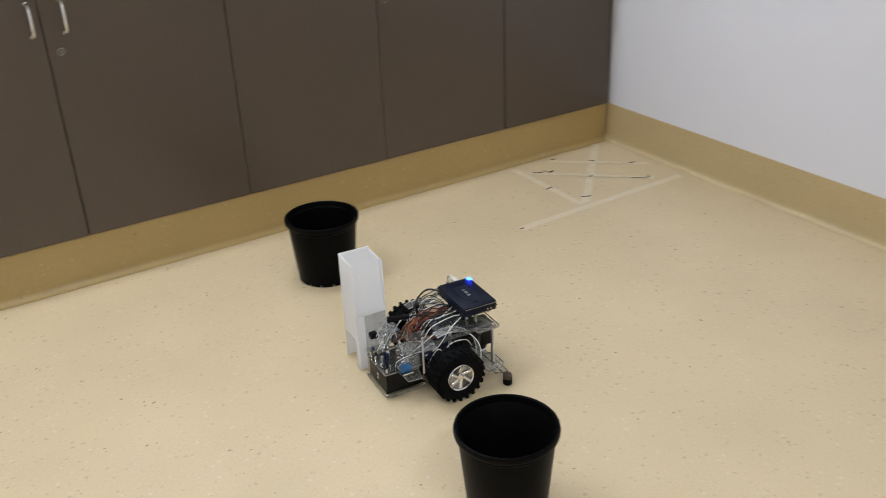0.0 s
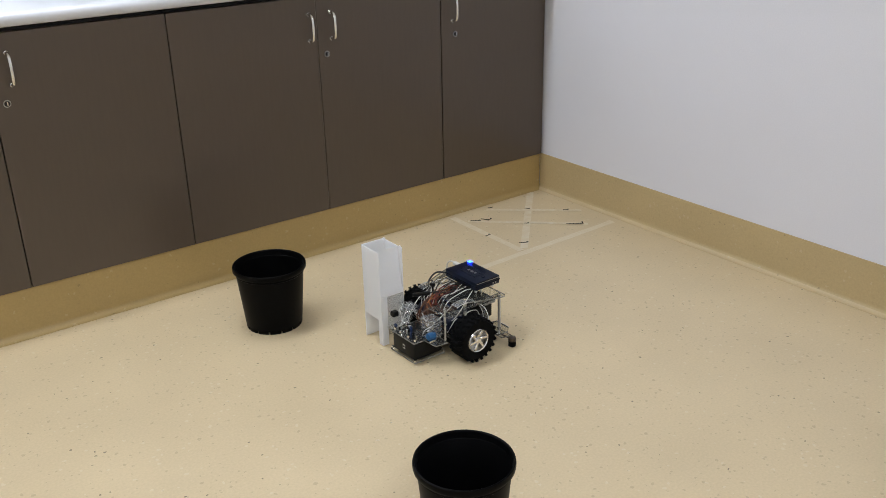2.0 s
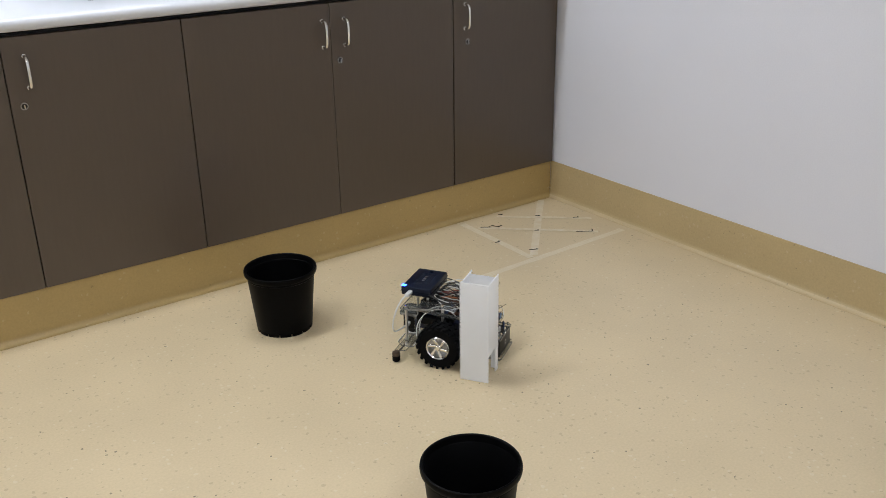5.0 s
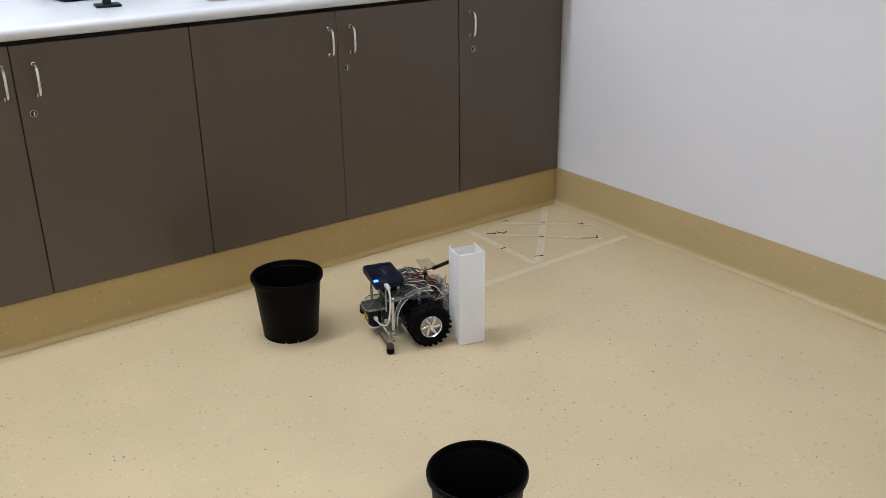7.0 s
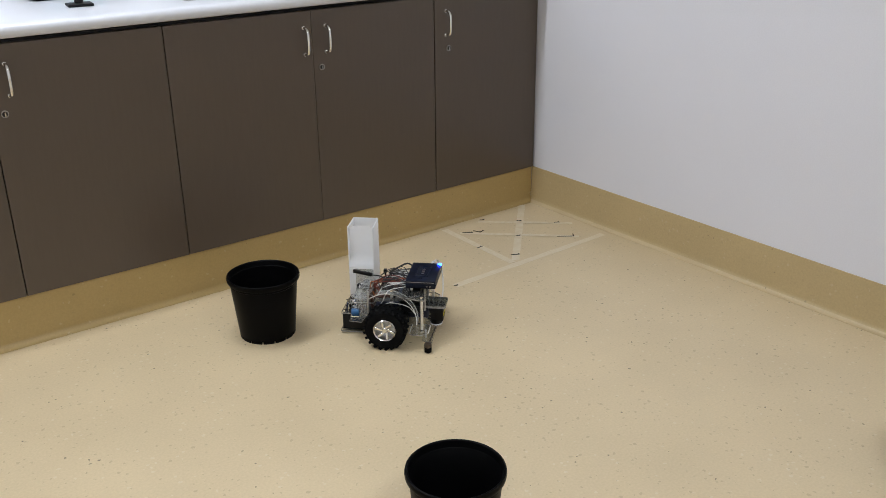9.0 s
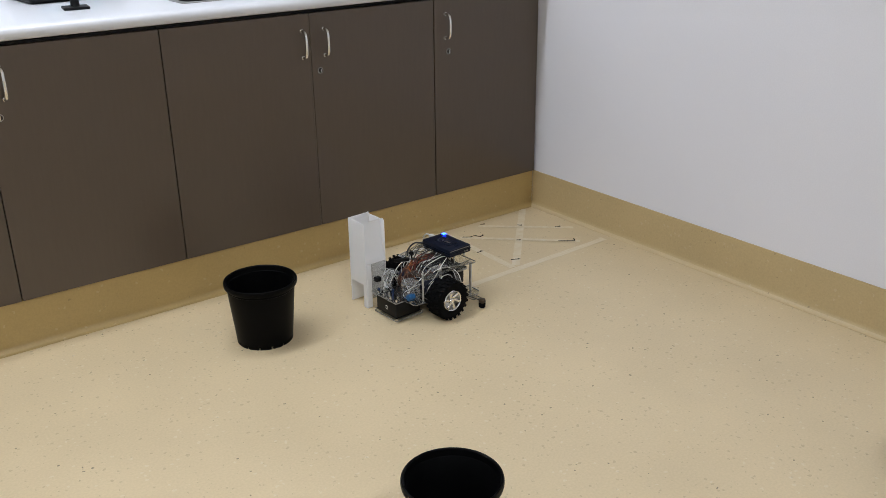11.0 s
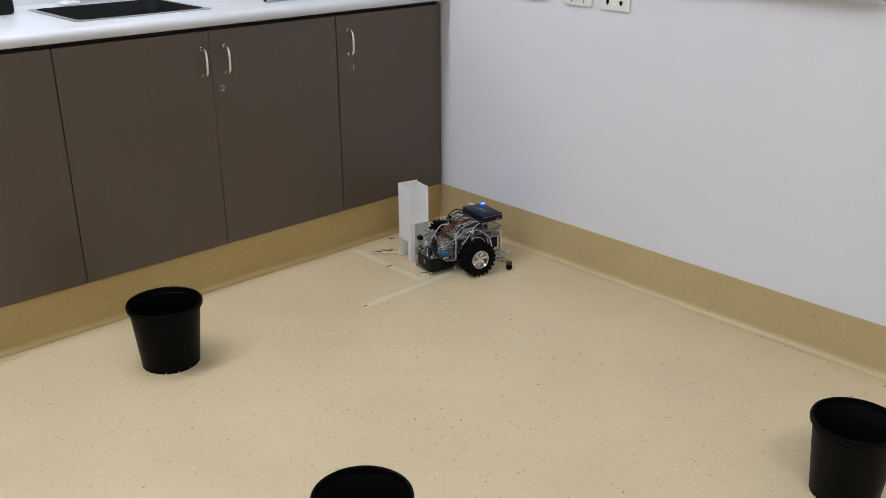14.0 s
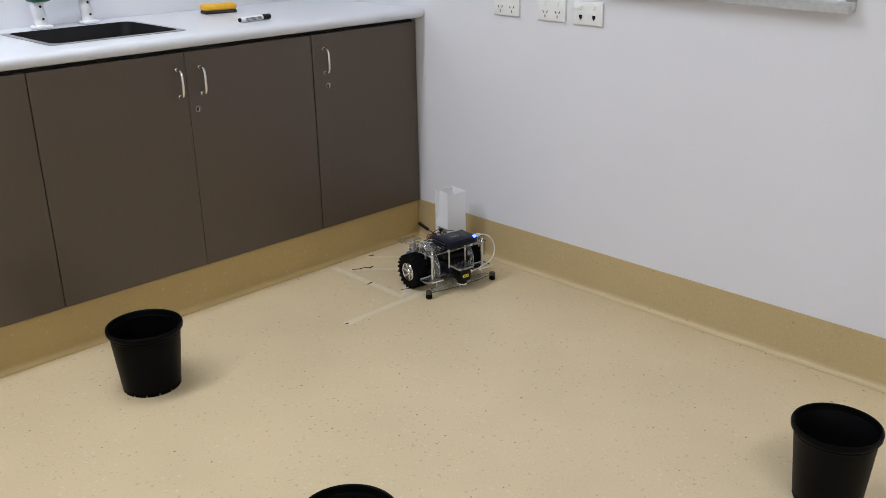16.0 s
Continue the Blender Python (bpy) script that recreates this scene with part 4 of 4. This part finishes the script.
    part("connector_lead", tube([(-0.01, 0.061, 0.174), (-0.008, 0.04, 0.172), (0.0, 0.02, 0.16), (0.01, 0.0, 0.15)], 0.002, 6, 5), M_WIREB, r, smooth=True)
    part("antenna_post", cyl((0.02, 0.025, 0.12), (0.022, 0.026, 0.178), 0.0032, 0.0026, seg=8), M_BLACK, r, smooth=True)
    part("antenna_tip", box(0.016, 0.028, 0.021, 0.031, 0.172, 0.181, bevel=0.001), M_BLACK, r)
    # white chute at the front right, cut away at the foot
    X0, X1, Y0, Y1, H, T = 0.088, 0.174, 0.076, 0.154, 0.284, 0.0026
    ch = part("chute", box(X1 - T, X1, Y0, Y1, 0.002, H), M_WHITE, r, "white plastic sheet chute, open at top, foot and one side")
    part("chute_back", box(X0 + T, X1 - T - 0.0002, Y0, Y0 + T, 0.002, H - 0.004), M_WHITE, ch)
    part("chute_front", box(X0 + T, X1 - T - 0.0002, Y1 - T, Y1, 0.078, H - 0.001), M_WHITE, ch)
    # a ramp inside runs down to the open side, above a clear panel
    bm = bmesh.new()
    rows = []
    for i in range(13):
        u = i / 12
        x, z = X0 + 0.020 - 0.008 * u - 0.012 * u ** 6, H - 0.005 - (H - 0.157) * u
        rows.append([bm.verts.new((x, y, z + h)) for y, h in ((Y0 + T + 0.0004, 0), (Y1 - T - 0.0004, 0), (Y1 - T - 0.0004, 0.0016), (Y0 + T + 0.0004, 0.0016))])
    for p, q in zip(rows, rows[1:]):
        for j in range(4):
            bm.faces.new((p[j], p[(j + 1) % 4], q[(j + 1) % 4], q[j]))
    bm.faces.new(rows[0])
    bm.faces.new(rows[-1][::-1])
    bmesh.ops.recalc_face_normals(bm, faces=bm.faces)
    part("chute_ramp", bm, M_WHITE, ch, "white ramp curving down inside the chute", smooth=True)
    part("chute_ledge", box(X0 - 0.0004, X0 + 0.012, Y0 + T + 0.0003, Y1 - 0.0205, 0.1480, 0.1515, bevel=0.001), M_WHITE, ch, "bright ledge below the ramp")
    part("chute_leg", box(X0, X0 + 0.019, Y1 - T - 0.0006, Y1 - 0.0006, 0.002, 0.0778), M_WHITE, ch)
    part("chute_leg", box(X0 - 0.0002, X0 + T - 0.0002, Y1 - 0.02, Y1 - T - 0.0008, 0.002, 0.1478), M_WHITE, ch)
    part("chute_window", box(X0 + 0.0004, X0 + T - 0.0004, Y0 + T, Y1 - 0.0202, 0.03, 0.1478), M_BRACKET, ch, "clear side panel", extra=M_GLINT)
    for x, y in ((X0 + 0.004, Y0 + 0.003), (X1 - 0.006, Y0 + 0.003)):
        part("corner_tab", box(x, x + 0.006, y, y + 0.002, H - 0.004, H + 0.0015), M_WHITE, ch)
    part("chute_sensor", box(0.07, 0.0876, 0.108, 0.128, 0.088, 0.104, bevel=0.003), M_BLACK, r, "small black sensor on the chute")
    part("chute_arm", box(0.04, 0.0878, 0.088, 0.10, 0.118, 0.121, bevel=0.0006), M_ACRYL, r, extra=M_EDGE)
    part("chute_arm", box(0.05, 0.0878, 0.075, 0.14, 0.0562, 0.060, bevel=0.0006), M_ACRYL, r, extra=M_EDGE)
    left, right = wheel(r, -1), wheel(r, 1)
    left.location, right.location = (-0.118, 0, AXLE_Z), (0.118, 0, AXLE_Z)
    tagged(r, "small two-wheeled robot of clear acrylic with a white chute", "robot")
    return r, left, right


robot, wheel_left, wheel_right = build_robot()

# seconds, x, y, heading in degrees
ROUTE = [
    (0.0, -1.426, -0.970, 84.9), (0.5, -1.331, -0.979, 113.2), (1.0, -1.273, -0.950, 130.1), (1.5, -1.101, -0.794, 127.3),
    (2.0, -1.091, -0.778, 90.8), (2.5, -1.091, -0.778, 51.2), (3.0, -1.090, -0.780, 13.8), (3.5, -1.090, -0.780, -24.7),
    (4.0, -1.087, -0.774, -64.7), (4.5, -1.086, -0.774, -104.8), (4.9, -1.083, -0.773, -138.0), (5.4, -1.084, -0.771, -176.0),
    (5.6, -1.084, -0.733, -178.5), (6.0, -1.086, -0.568, -178.0), (6.3, -1.086, -0.553, -158.0), (6.8, -1.086, -0.554, -119.7),
    (7.0, -1.094, -0.557, -105.6), (7.5, -1.100, -0.555, -69.5), (8.0, -1.104, -0.565, -31.3), (8.5, -1.110, -0.576, 8.7),
    (9.0, -1.101, -0.575, 44.5), (9.2, -1.099, -0.580, 58.3), (9.6, -1.099, -0.582, 90.0), (10.0, -1.096, -0.581, 117.0),
    (10.2, -1.066, -0.561, 120.0), (10.6, -0.931, -0.480, 119.0), (10.8, -0.914, -0.471, 108.0), (11.3, -0.906, -0.471, 79.3),
    (11.5, -0.839, -0.465, 78.5), (12.0, -0.626, -0.502, 78.8), (12.5, -0.489, -0.529, 98.5), (13.0, -0.447, -0.506, 120.6),
    (13.5, -0.292, -0.399, 115.1), (14.0, -0.288, -0.398, 77.6), (14.5, -0.284, -0.395, 37.7), (15.0, -0.287, -0.406, -1.9),
    (15.5, -0.292, -0.403, -7.5), (16.0, -0.284, -0.401, -8.3),
]


def motions():
    walk(robot, [(t, pose(x, y, 0, 0, 0, a)) for t, x, y, a in ROUTE])
    # each wheel rolls as far as its side of the robot travels
    times = np.arange(0, 16.01, 0.1)
    tt, xs, ys, hs = (np.array(c) for c in zip(*ROUTE))
    xs, ys, hs = (np.interp(times, tt, c) for c in (xs, ys, np.radians(hs)))
    for w, off, loc in ((wheel_left, -0.118, (-0.118, 0, AXLE_Z)), (wheel_right, 0.118, (0.118, 0, AXLE_Z))):
        turn, rows = 0.0, []
        for i, t in enumerate(times):
            if i:
                h = (hs[i] + hs[i - 1]) / 2
                ahead = -math.sin(h) * (xs[i] - xs[i - 1]) + math.cos(h) * (ys[i] - ys[i - 1]) + off * (hs[i] - hs[i - 1])
                turn -= math.degrees(ahead / AXLE_Z)
            rows.append((float(t), pose(*loc, turn)))
        walk(w, rows)


motions()
